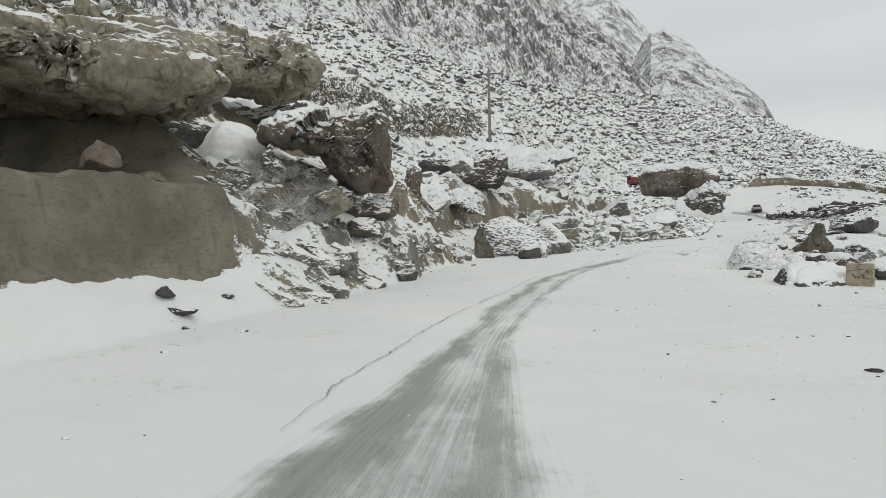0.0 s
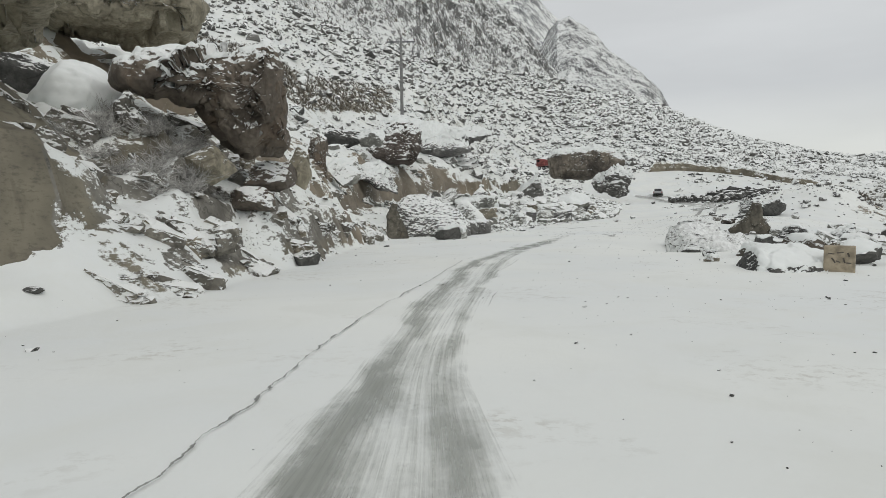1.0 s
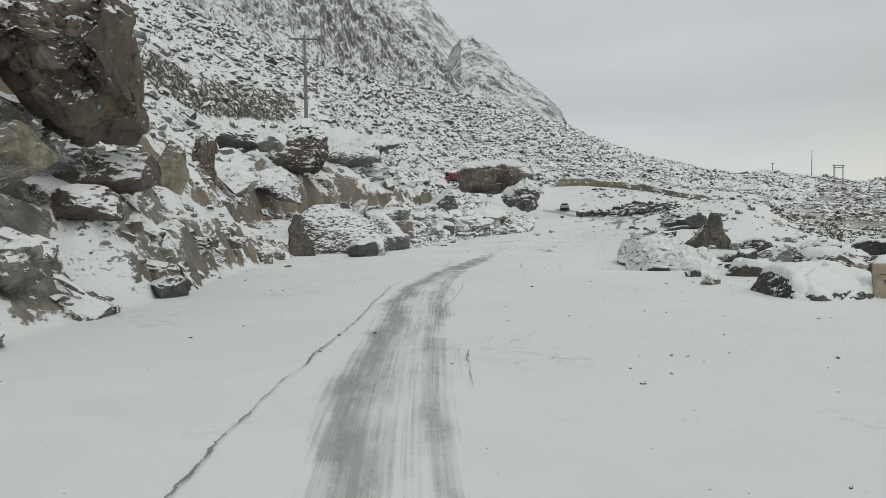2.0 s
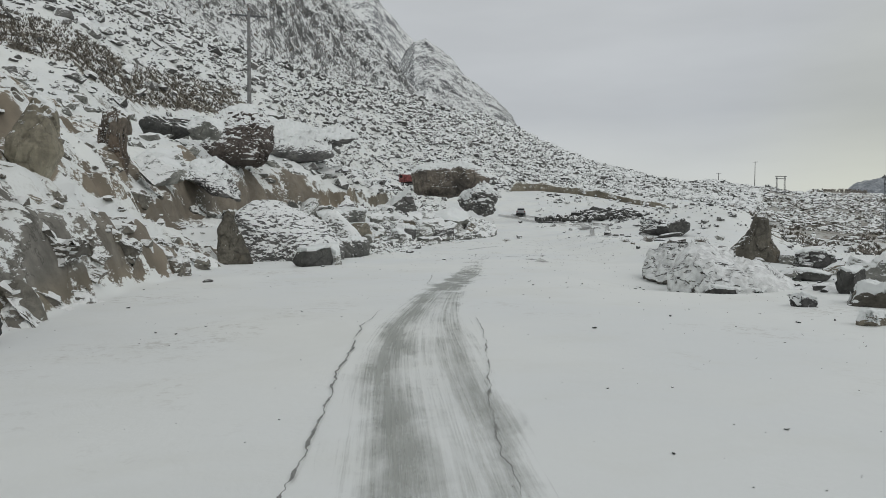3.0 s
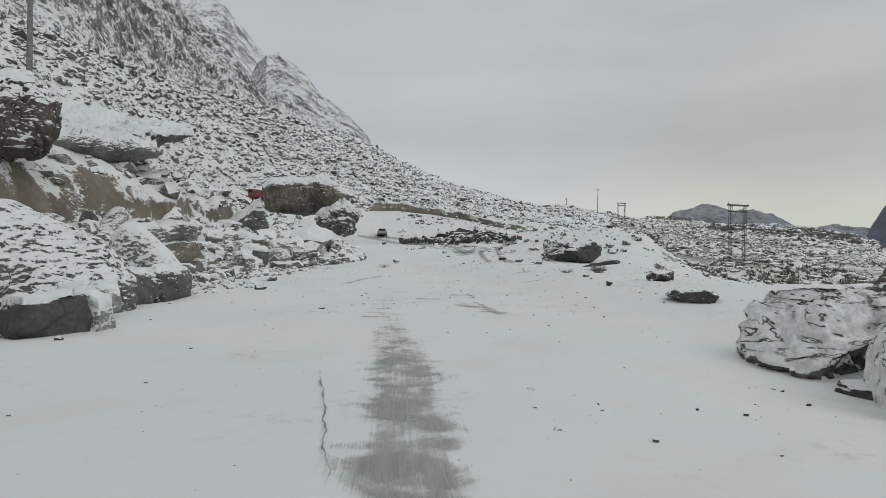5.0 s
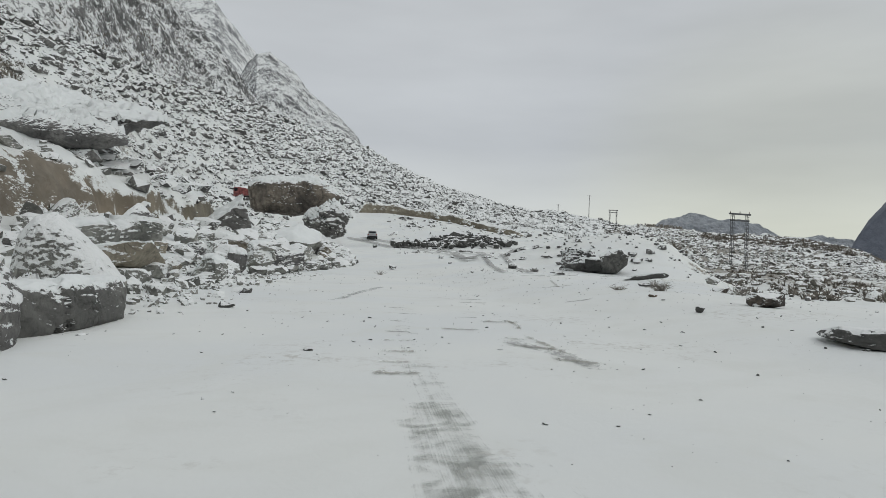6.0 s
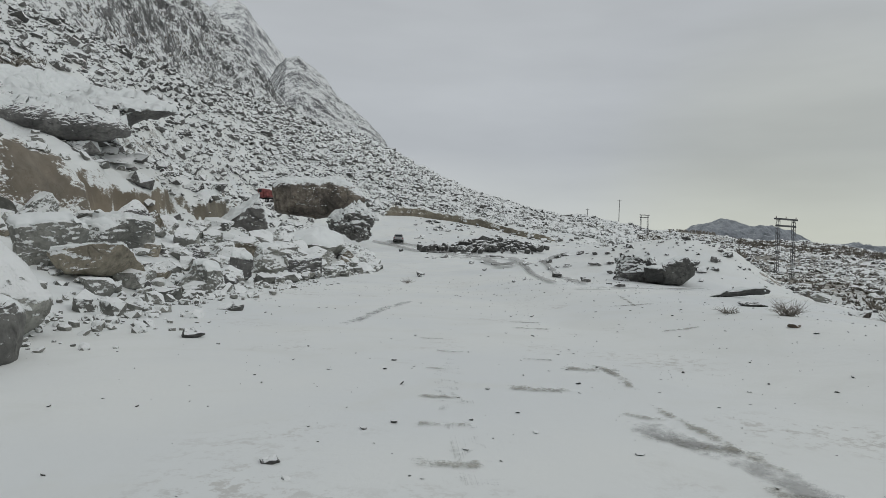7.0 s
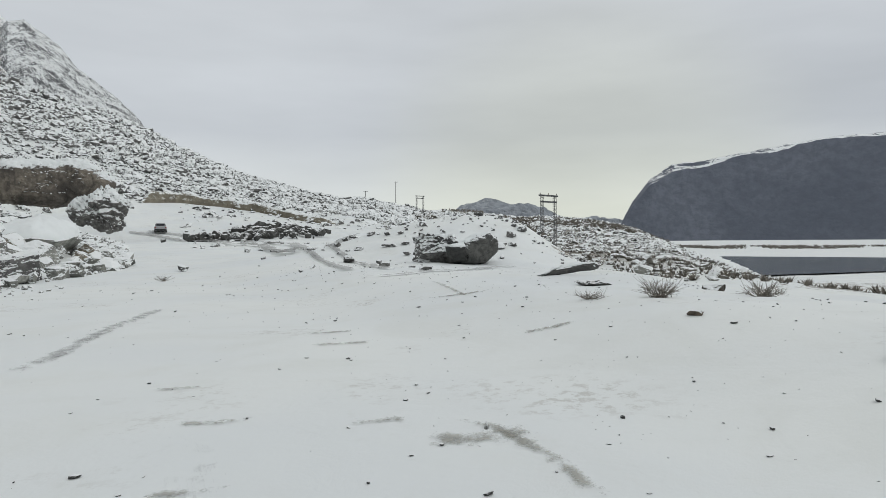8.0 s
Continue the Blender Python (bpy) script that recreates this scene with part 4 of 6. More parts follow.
boulder("brown_slab", "low brown slab under a snowy lip", (12.7, 22.9, -0.7), (1.3, 1.0, 0.46), M_ROCK_OLIVE, 305, yaw=-58, level=5, boxy=0.6, rough=0.05, cap=0.16, blocks=6)
for x, y, w, h, turn, mat, say in ((13.9, 24.6, 0.6, 0.6, 20, M_ROCK_DARK, "dark stone standing behind the snowy dome"), (11.3, 23.5, 0.42, 0.28, -30, M_ROCK_DUSTED, "grey stone at the snowdrift's foot"), (10.2, 21.4, 0.36, 0.28, 10, M_ROCK_YELLOW, "pale broken stone on the snow"),
                                   (12.5, 26.7, 0.8, 0.22, -50, M_ROCK_DARK, "flat dark stone at the hump's foot"), (13.2, 26.3, 0.6, 0.2, -45, M_ROCK_DARK, "flat dark stone where the drift begins"),
                                   (16.0, 27.4, 1.2, 0.35, -50, M_ROCK_DARK, "long dark ledge in the snowdrift"), (18.6, 29.2, 1.1, 0.6, -40, M_ROCK_DUSTED, "broken dark rock beside the pointed stone"), (19.8, 27.6, 1.3, 0.6, -20, M_ROCK_DUSTED, "broken rock half under snow behind the drift"), (21.5, 26.8, 1.5, 0.7, -60, M_ROCK_DARK, "dark rock half under snow behind the drift")):
    boulder("heap_stone", say, on(x, y, 0.08), (w, w * 0.75, h), mat, int(400 + 7 * x + y), yaw=turn, level=5, planes=12, keep=0.6, boxy=0.7, rough=0.05, blocks=5, cap=0.05, group="rocks in the roadside heap")
boulder("pointed_stone", "brown stone with a slim pointed head standing in the snow", (17.3, 30.25, -0.78), 0.7, M_ROCK_OLIVE, 93, yaw=-20, rough=0.035, grain=2.2, blocks=9, square=2.6, heart=(0.0, 0.85),
        outline=((-1.0, 0.84), (-0.5, 1.25), (-0.2, 1.68), (0.0, 2.06), (0.28, 2.0), (0.38, 1.45), (0.74, 0.95), (0.68, 0.6), (0.4, 0.0), (-0.5, 0.0)))
boulder("snow_flat_stone", "broad low stone under a smooth dome of snow", (10.65, 19.1, -1.02), (2.3, 2.1, 1.02), M_ROCK_DARK, 94, yaw=-36, level=6, planes=9, keep=0.72, rough=0.03, cap=0.15, tilt=(9, 0), blocks=6)
boulder("split_stone", "brown stone split in two behind the marker", (12.6, 20.6, -0.5), (1.3, 0.9, 0.85), M_ROCK_BROWN, 95, yaw=-40, level=4, cap=0.06)
boulder("split_stone", "dark stone under snow behind the marker", (13.4, 19.6, -0.5), (1.1, 0.8, 0.75), M_ROCK_DARK, 96, yaw=-10, level=4, cap=0.08)
boulder("dark_boulder", "dark grey angular boulder with a snowy top beyond the road", on(36.0, 56.2, 0.1), 2.0, M_ROCK_DARK, 197, yaw=-40, cap=0.06, rough=0.02, blocks=5, square=4.0,
        outline=((-1.25, 0.35), (-1.2, 0.85), (-0.5, 0.95), (0.2, 1.35), (0.75, 1.48), (1.3, 1.0), (1.25, 0.55), (0.6, 0.0), (-1.0, 0.05)))
boulder("dark_boulder", "grey boulder plastered with snow behind the dark one", on(35.35, 57.5, 0.2), (2.5, 1.7, 1.5), M_ROCK_DUSTED, 98, yaw=-40, level=6, planes=16, keep=0.6, rough=0.06, blocks=12, cap=0.1)
boulder("fallen_slab", "thin dark slab lying on the snow", on(27.8, 46.9, 0.05), (1.8, 0.42, 0.24), M_ROCK_DARK, 99, yaw=-48, tilt=(0, -9), level=4, cap=0.05)
for i, (x, y, w, h, m, say) in enumerate((
        (-1.5, 24.0, 0.85, 0.5, M_ROCK_DARK, "black stone on the snow at the bank's foot"), (17.9, 34.9, 1.35, 0.34, M_ROCK_DARK, "flat dark stone on the snow"),
        (21.1, 38.3, 0.95, 0.38, M_ROCK_BROWN, "squared brown stone on the snow bank"),
        (14.5, 22.2, 0.6, 0.5, M_ROCK_BROWN, "brown stone on the snow"),
        (11.2, 46.6, 0.42, 0.2, M_ROCK_DARK, "small black stone on the road's edge"),
        (-6.05, 13.75, 0.5, 0.3, M_ROCK_DARK, "black stone on the snow below the earth wall"), (-5.6, 13.6, 0.7, 0.22, M_ROCK_DARK, "flat dark slab on the snow below the earth wall"), (-5.2, 15.2, 0.35, 0.12, M_ROCK_DARK, "small dark chip on the snow below the earth wall"),
        (-5.3, 13.0, 0.2, 0.1, M_ROCK_DARK, "small dark stone on the snow"), (-3.9, 12.3, 0.18, 0.09, M_ROCK_DARK, "small dark stone on the snow"), (-4.5, 10.2, 0.18, 0.09, M_ROCK_DARK, "small dark stone on the snow"), (-3.5, 17.4, 0.24, 0.12, M_ROCK_DARK, "small dark stone on the snow"),
        (-3.4, 7.6, 0.2, 0.06, M_ROCK_BROWN, "small brown clod on the snow"), (-3.2, 5.3, 0.14, 0.07, M_ROCK_DARK, "small dark clod on the snow"), (4.9, 7.4, 0.18, 0.1, M_ROCK_DARK, "small dark stone on the snow"), (-3.2, 17.0, 0.3, 0.1, M_ROCK_BROWN, "small brown clod on the snow"),
        (1.3, 31.9, 0.28, 0.12, M_ROCK_DARK, "small dark stone on the snow"), (5.0, 36.6, 0.16, 0.1, M_ROCK_DARK, "small dark stone on the snow"), (8.2, 29.2, 0.24, 0.07, M_ROCK_DARK, "flat dark clod on the snowy road"), (9.0, 30.5, 0.16, 0.06, M_ROCK_DARK, "flat dark clod on the snowy road"),
        (13.1, 51.0, 0.45, 0.2, M_ROCK_DARK, "dark stone at the road's edge"), (10.4, 39.4, 0.15, 0.1, M_ROCK_DARK, "small dark stone on the snowy road"), (10.4, 39.0, 0.1, 0.07, M_ROCK_DARK, "small dark stone on the snowy road"), (7.7, 42.4, 0.24, 0.08, M_ROCK_DARK, "flat dark stone on the snowy road"),
        (19.5, 38.9, 0.26, 0.18, M_ROCK_DARK, "small black stone on the snow bank"), (25.8, 45.2, 0.8, 0.18, M_ROCK_DARK, "low dark slab on the snow bank"), (21.1, 41.4, 0.24, 0.12, M_ROCK_BROWN, "small brown stone on the snow bank"),
        (31.0, 46.0, 0.6, 0.4, M_ROCK_GREY, "grey stone on the snow bank"), (26.0, 42.5, 0.5, 0.2, M_ROCK_BROWN, "flat brown stone on the snow bank")), 1):
    boulder("loose_stone", say, on(x, y, 0.05), (w, w * 0.8, h), m, 130 + i, yaw=23 * i, level=4, planes=13, keep=0.58, boxy=0.88, rough=0.05, group="loose stones beside the road")


# ---- painted marker stone ----
def marker_stone(at, yaw):
    ob = empty("marker_stone", at, "squared pale stone marker with dark unreadable writing", "roadside marker", yaw=yaw)
    bm = add_box(bmesh.new(), (0, 0.12, 0.34), (0.66, 0.26, 0.74), 0.03)
    part("stone", bm, plain_mat("pale_marker_stone", (0.33, 0.28, 0.205), 0.85, 0, 0.3, 6.0, 0.5), ob)
    ink = plain_mat("dark_paint", (0.10, 0.085, 0.07), 0.7)
    for i, (x, z, w, h, r) in enumerate(((-0.17, 0.52, 0.13, 0.022, 8), (0.02, 0.55, 0.14, 0.03, -6), (0.19, 0.50, 0.10, 0.04, 70), (-0.12, 0.36, 0.14, 0.035, 55), (-0.02, 0.33, 0.10, 0.03, 20), (0.10, 0.36, 0.13, 0.035, 75), (0.20, 0.30, 0.10, 0.03, 5)), 1):
        bm = add_box(bmesh.new(), (x, -0.013, z), (w, 0.006, h), 0, Matrix.Rotation(radians(r), 4, "Y"))
        part("writing_stroke", bm, ink, ob)
    return ob


marker_stone((11.55, 18.1, -0.52), -42)

# ---- power lines ----
M_WOOD = plain_mat("grey_weathered_steel", (0.20, 0.20, 0.195), 0.7, 0.0, 0.3, 4.0, 0.3)
M_STEEL = plain_mat("galvanised_steel", (0.12, 0.123, 0.126), 0.6, 0.4, 0.2, 3.0, 0.1)
M_GLASS = plain_mat("brown_porcelain", (0.12, 0.07, 0.05), 0.3)


def power_pole(at, height, yaw, label, arm=2.4, r=0.16):
    ob = empty("power_pole", at, label, "power pole", "power poles", yaw)
    part("pole", add_bar(bmesh.new(), (0, 0, -0.6), (0, 0, height), r, r * 0.6, 12), M_WOOD, ob)
    for dz in (0.35, ):
        part("crossarm", add_box(bmesh.new(), (0, 0.06, height - dz), (arm, 0.10, 0.12), 0.015), M_STEEL, ob)
        for s in (-1, 1):
            part("brace", add_bar(bmesh.new(), (s * arm * 0.32, 0.06, height - dz), (0, 0.06, height - dz - 0.7), 0.025, None, 6), M_STEEL, ob)
        for x in (-arm / 2 + 0.08, 0.0, arm / 2 - 0.08):
            z = height - dz + 0.06 if x else height
            bm = add_bar(bmesh.new(), (x, 0.06 if x else 0, z), (x, 0.06 if x else 0, z + 0.12), 0.02, None, 6)
            add_bar(bm, (x, 0.06 if x else 0, z + 0.10), (x, 0.06 if x else 0, z + 0.24), 0.065, 0.04, 8)
            part("insulator", bm, M_GLASS, ob)
    return ob


def lattice_leg(bm, x, height, w):
    c = [(x + sx * w / 2, sy * w / 2) for sx, sy in ((-1, -1), (1, -1), (1, 1), (-1, 1))]
    for px, py in c:
        add_bar(bm, (px, py, -0.5), (px, py, height), w * 0.10, None, 4)
    n = max(6, int(height / (w * 1.6)))
    for i in range(n):
        z0, z1 = height * i / n, height * (i + 1) / n
        for k in range(4):
            a, b = c[k], c[(k + 1) % 4]
            if i % 2:
                a, b = b, a
            add_bar(bm, (*a, z0), (*b, z1), w * 0.06, None, 4)
    return bm


def h_tower(at, height, span, yaw, label, w=0.5):
    ob = empty("twin_leg_tower", at, label, "power tower", "twin-leg towers", yaw)
    for x in (-span / 2, span / 2):
        part("leg", lattice_leg(bmesh.new(), x, height, w), M_STEEL, ob)
    for z, over in ((height, 0.9), (height - 1.35, 0.5)):
        part("crossbeam", add_box(bmesh.new(), (0, 0, z), (span + 2 * over, w * 0.9, 0.34), 0.03), M_STEEL, ob)
    for x in (-span / 2 - 0.6, 0, span / 2 + 0.6):
        bm = add_bar(bmesh.new(), (x, 0, height + 0.15), (x, 0, height + 0.55), 0.09, 0.06, 8)
        part("insulator", bm, M_GLASS, ob)
    return ob


power_pole((5.0, 70.2, 6.3), 11.9, -8, "tall grey power pole with a crossarm on the terrace", 2.9, 0.2)
h_tower((136.0, 107.6, -0.9), 11.9, 4.3, -10, "twin-legged lattice power tower on the snowy plain", 0.5)
h_tower((311, 293, on(311, 293)[2]), 10.2, 5.0, -12, "far twin-legged lattice power tower", 0.6)
for b, r, h in ((46.45, 470, 17), (43.8, 420, 9), (35.65, 420, 9)):
    x, y = 2 + r * math.sin(radians(b)), 18 + r * math.cos(radians(b))
    power_pole(on(x, y), h, -b, "far single power pole on the snowy moraine", 2.6, 0.28)


# ---- car and lorry far down the road ----
M_PAINT = plain_mat("silver_car_paint", (0.38, 0.385, 0.39), 0.35, 0.2, 0.05, 2.0, 0)
M_WINDOW = plain_mat("dark_window", (0.02, 0.022, 0.025), 0.1, 0, 0.1, 2.0, 0)
M_TYRE = plain_mat("black_rubber", (0.02, 0.02, 0.02), 0.85)
M_RIM = plain_mat("alloy_rim", (0.45, 0.45, 0.46), 0.35, 0.8)
M_RED = plain_mat("faded_red_paint", (0.27, 0.075, 0.07), 0.55, 0, 0.5, 1.5, 0.1)
M_LAMP = plain_mat("red_lamp_glass", (0.25, 0.02, 0.02), 0.2)


def wheel(parent, x, y, r, w):
    tyre = part("wheel", add_bar(bmesh.new(), (x - w / 2, y, r), (x + w / 2, y, r), r * 0.99, None, 24), M_TYRE, parent)
    bm = add_bar(bmesh.new(), (x - w / 2 - 0.01, y, r), (x + w / 2 + 0.01, y, r), r * 0.6, None, 16)
    part("rim", bm, M_RIM, tyre)


def parked_car(at, yaw):
    ob = empty("car", at, "grey estate car on the snowy road, enlarged to suit the camera's view", "car", yaw=yaw)
    bm = add_box(bmesh.new(), (0, 0, 0.62), (1.72, 4.1, 0.62), 0.12)
    part("body", bm, M_PAINT, ob)
    bm = bmesh.new()
    add_box(bm, (0, -0.25, 1.16), (1.5, 2.6, 0.56), 0.0)
    for v in bm.verts:
        if v.co.z > 1.2:
            v.co.x *= 0.84
            v.co.y = -0.25 + (v.co.y + 0.25) * 0.72
    bmesh.ops.bevel(bm, geom=bm.edges[:], offset=0.06, segments=2, affect="EDGES")
    part("cabin", bm, M_PAINT, ob)
    part("rear_window", add_box(bmesh.new(), (0, -1.42, 1.17), (1.15, 0.03, 0.34), 0.01, Matrix.Rotation(radians(-32), 4, "X")), M_WINDOW, ob)
    part("windscreen", add_box(bmesh.new(), (0, 0.90, 1.17), (1.2, 0.03, 0.38), 0.01, Matrix.Rotation(radians(34), 4, "X")), M_WINDOW, ob)
    for s in (-1, 1):
        part("side_window", add_box(bmesh.new(), (s * 0.70, -0.25, 1.17), (0.03, 1.8, 0.32), 0.01, Matrix.Rotation(radians(-s * 12), 4, "Y")), M_WINDOW, ob)
        part("tail_lamp", add_box(bmesh.new(), (s * 0.72, -2.05, 0.75), (0.18, 0.05, 0.2), 0.02), M_LAMP, ob)
        for y in (-1.25, 1.25):
            wheel(ob, s * 0.78, y, 0.32, 0.2)
    # Scaled past a real car's size to suit the camera's view.
    ob.scale = (1.4, 1.4, 1.4)
    part("bumper", add_box(bmesh.new(), (0, -2.06, 0.42), (1.6, 0.12, 0.2), 0.04), M_TYRE, ob)
    return ob


def red_lorry(at, yaw):
    ob = empty("lorry", at, "red tipper lorry half hidden behind the bank", "lorry", yaw=yaw)
    part("chassis", add_box(bmesh.new(), (0, 0, 0.85), (0.9, 7.2, 0.25), 0.03), M_TYRE, ob)
    bm = add_box(bmesh.new(), (0, 2.7, 1.95), (2.35, 1.7, 2.0), 0.1)
    cab = part("cab", bm, M_RED, ob)
    part("windscreen", add_box(bmesh.new(), (0, 3.56, 2.35), (2.0, 0.03, 0.8), 0.02), M_WINDOW, cab)
    for s in (-1, 1):
        part("door_window", add_box(bmesh.new(), (s * 1.185, 2.8, 2.4), (0.03, 0.9, 0.7), 0.02), M_WINDOW, cab)
    bm = bmesh.new()
    for c, sz in (((0, -1.0, 1.15), (2.4, 5.2, 0.12)), ((-1.17, -1.0, 1.75), (0.08, 5.2, 1.2)), ((1.17, -1.0, 1.75), (0.08, 5.2, 1.2)), ((0, -3.56, 1.75), (2.4, 0.08, 1.2)), ((0, 1.56, 1.95), (2.4, 0.08, 1.6))):
        add_box(bm, c, sz, 0.02)
    part("tipper_bed", bm, M_RED, ob)
    for s in (-1, 1):
        for y in (-1.7, 0.6):
            part("bed_rib", add_box(bmesh.new(), (s * 1.235, y, 1.75), (0.07, 0.12, 1.2), 0.01), M_RED, ob)
        for y in (-2.6, -1.4, 2.6):
            wheel(ob, s * 0.95, y, 0.5, 0.3)
    return ob


parked_car(on(82.7, 172.0), -28)
red_lorry((53.0, 176.0, 11.0), 32)


# ---- bushes ----
M_TWIG = plain_mat("frosted_twig", (0.22, 0.20, 0.17), 0.8, 0, 0.5, 30.0, 0)
M_SCRUB = plain_mat("dark_scrub_twig", (0.17, 0.152, 0.125), 0.85, 0, 0.5, 3.0, 0)
M_TWIG_PALE = plain_mat("snowy_twig", (0.44, 0.43, 0.41), 0.8, 0, 0.6, 12.0, 0)


def bush(at, size, seed, label, mat, twigs=70, flat=0.7, group="dry bushes"):
    """Bare forking twigs from one root."""
    rng = np.random.default_rng(seed)
    V, Fc = [], []

    def twig(a, b, r):
        d = b - a
        u = np.cross(d, (0.3, 0.5, 0.8))
        u /= np.linalg.norm(u) + 1e-9
        w = np.cross(d, u)
        w /= np.linalg.norm(w) + 1e-9
        n = len(V)
        for k in range(3):
            t = 2 * math.pi * k / 3
            V.append(a + r * (math.cos(t) * u + math.sin(t) * w))
        V.append(b)
        Fc.extend([(n, n + 1, n + 3), (n + 1, n + 2, n + 3), (n + 2, n, n + 3)])

    for i in range(twigs):
        a = np.array([rng.normal(0, 0.12), rng.normal(0, 0.12), 0.0]) * size
        t = rng.uniform(0, 2 * math.pi)
        d = np.array([math.cos(t), math.sin(t), rng.uniform(0.3, 1.6) * flat])
        d *= size * rng.uniform(0.35, 0.7) / np.linalg.norm(d)
        twig(a, a + d, 0.012 * size ** 0.5)
        for k in range(3):
            f = rng.uniform(0.35, 0.9)
            e = d * rng.uniform(0.3, 0.6) + rng.normal(0, 0.16, 3) * size
            e[2] = abs(e[2])
            twig(a + d * f, a + d * f + e, 0.007 * size ** 0.5)
    ob = mesh_object("bush", np.array(V), Fc, mat)
    ob.location = at
    return tagged(ob, label, "bush", group)


bush(on(23.0, 42.6), 0.62, 1, "low dry bush poking through the snow", M_TWIG, 60, 0.8)
bush(on(25.3, 41.4), 0.6, 2, "low dry bush on the snow bank", M_TWIG, 60, 0.7)
bush(on(22.3, 43.6), 0.36, 3, "small dry tuft in the snow", M_TWIG, 35, 0.5)
rngb = np.random.default_rng(5)
for i in range(40):
    x, y = -7.4 + 3.6 * rngb.random(), 21.0 + 4.0 * rngb.random()
    bush(on(x, y), 0.6 + 0.45 * rngb.random(), 20 + i, "frosted thorny bush on the slope below the great block", M_TWIG_PALE, 60, 0.7)
for i in range(6):
    x, y = 24 + 34 * rngb.random(), 62 + 14 * rngb.random()
    bush(on(x, y), 0.5, 60 + i, "dry tuft sticking out of the snow", M_TWIG, 30, 0.8)


def hillside_scrub():
    """Bare shrubs on the lower mountainside, one mesh."""
    rng = np.random.default_rng(9)
    me = bpy.data.objects["mountain_near"].data
    co = np.empty(len(me.vertices) * 3)
    me.vertices.foreach_get("co", co)
    co = co.reshape(-1, 3)
    r = np.hypot(co[:, 0] - 2, co[:, 1] - 18)
    b = np.degrees(np.arctan2(co[:, 0] - 2, co[:, 1] - 18))
    pool = np.where((r < 430) & (b > -30) & (b < 13) & (rng.random(len(r)) < 0.9))[0]
    p = co[rng.choice(pool, 6500)] + rng.normal(0, 1.2, (6500, 3)) * (1, 1, 0.2)
    n, tw = len(p), 7
    size = rng.uniform(0.5, 1.7, n)
    a = rng.uniform(0, 2 * math.pi, (n, tw))
    d = np.stack([np.cos(a), np.sin(a), rng.uniform(0.6, 2.2, (n, tw))], 2)
    d = d / np.linalg.norm(d, axis=2, keepdims=True) * (size[:, None] * rng.uniform(0.6, 1.1, (n, tw)))[..., None]
    w = np.stack([-np.sin(a), np.cos(a), 0 * a], 2) * 0.10 * size[:, None, None]
    v = np.stack([p[:, None] - w, p[:, None] + w, p[:, None] + d * 0.5 + np.cross(d, w) * 0.25, p[:, None] + d], 2).reshape(-1, 3)
    i = np.arange(n * tw) * 4
    faces = np.concatenate([np.stack([i, i + 1, i + 3], 1), np.stack([i + 1, i + 2, i + 3], 1), np.stack([i + 2, i, i + 3], 1)])
    return tagged(mesh_object("hillside_scrub", v, faces, M_SCRUB), "bare dark shrubs on the snowy mountainside", "shrubs", kind="stuff")


hillside_scrub()


def scrub_band():
    """A thicket of low brown shrubs on the bare slope above the terrace, one mesh."""
    rng = np.random.default_rng(19)
    n, tw = 2600, 8
    b = rng.uniform(-18, 3.0, n)
    r = np.interp(b, SCRUB_B, SCRUB_R0) + rng.uniform(0, 16, n)
    b = np.radians(b)
    x, y = 2 + r * np.sin(b), 18 + r * np.cos(b)
    p = xyz(x, y, land(x, y))
    size = rng.uniform(0.35, 1.0, n)
    a = rng.uniform(0, 2 * math.pi, (n, tw))
    d = np.stack([np.cos(a), np.sin(a), rng.uniform(0.6, 2.2, (n, tw))], 2)
    d = d / np.linalg.norm(d, axis=2, keepdims=True) * (size[:, None] * rng.uniform(0.6, 1.1, (n, tw)))[..., None]
    w = np.stack([-np.sin(a), np.cos(a), 0 * a], 2) * 0.06 * size[:, None, None]
    v = np.stack([p[:, None] - w, p[:, None] + w, p[:, None] + d * 0.5 + np.cross(d, w) * 0.25, p[:, None] + d], 2).reshape(-1, 3)
    i = np.arange(n * tw) * 4
    faces = np.concatenate([np.stack([i, i + 1, i + 3], 1), np.stack([i + 1, i + 2, i + 3], 1), np.stack([i + 2, i, i + 3], 1)])
    return tagged(mesh_object("scrub_band", v, faces, M_SCRUB), "low brown scrub on the bare slope above the terrace", "shrubs", kind="stuff")


scrub_band()


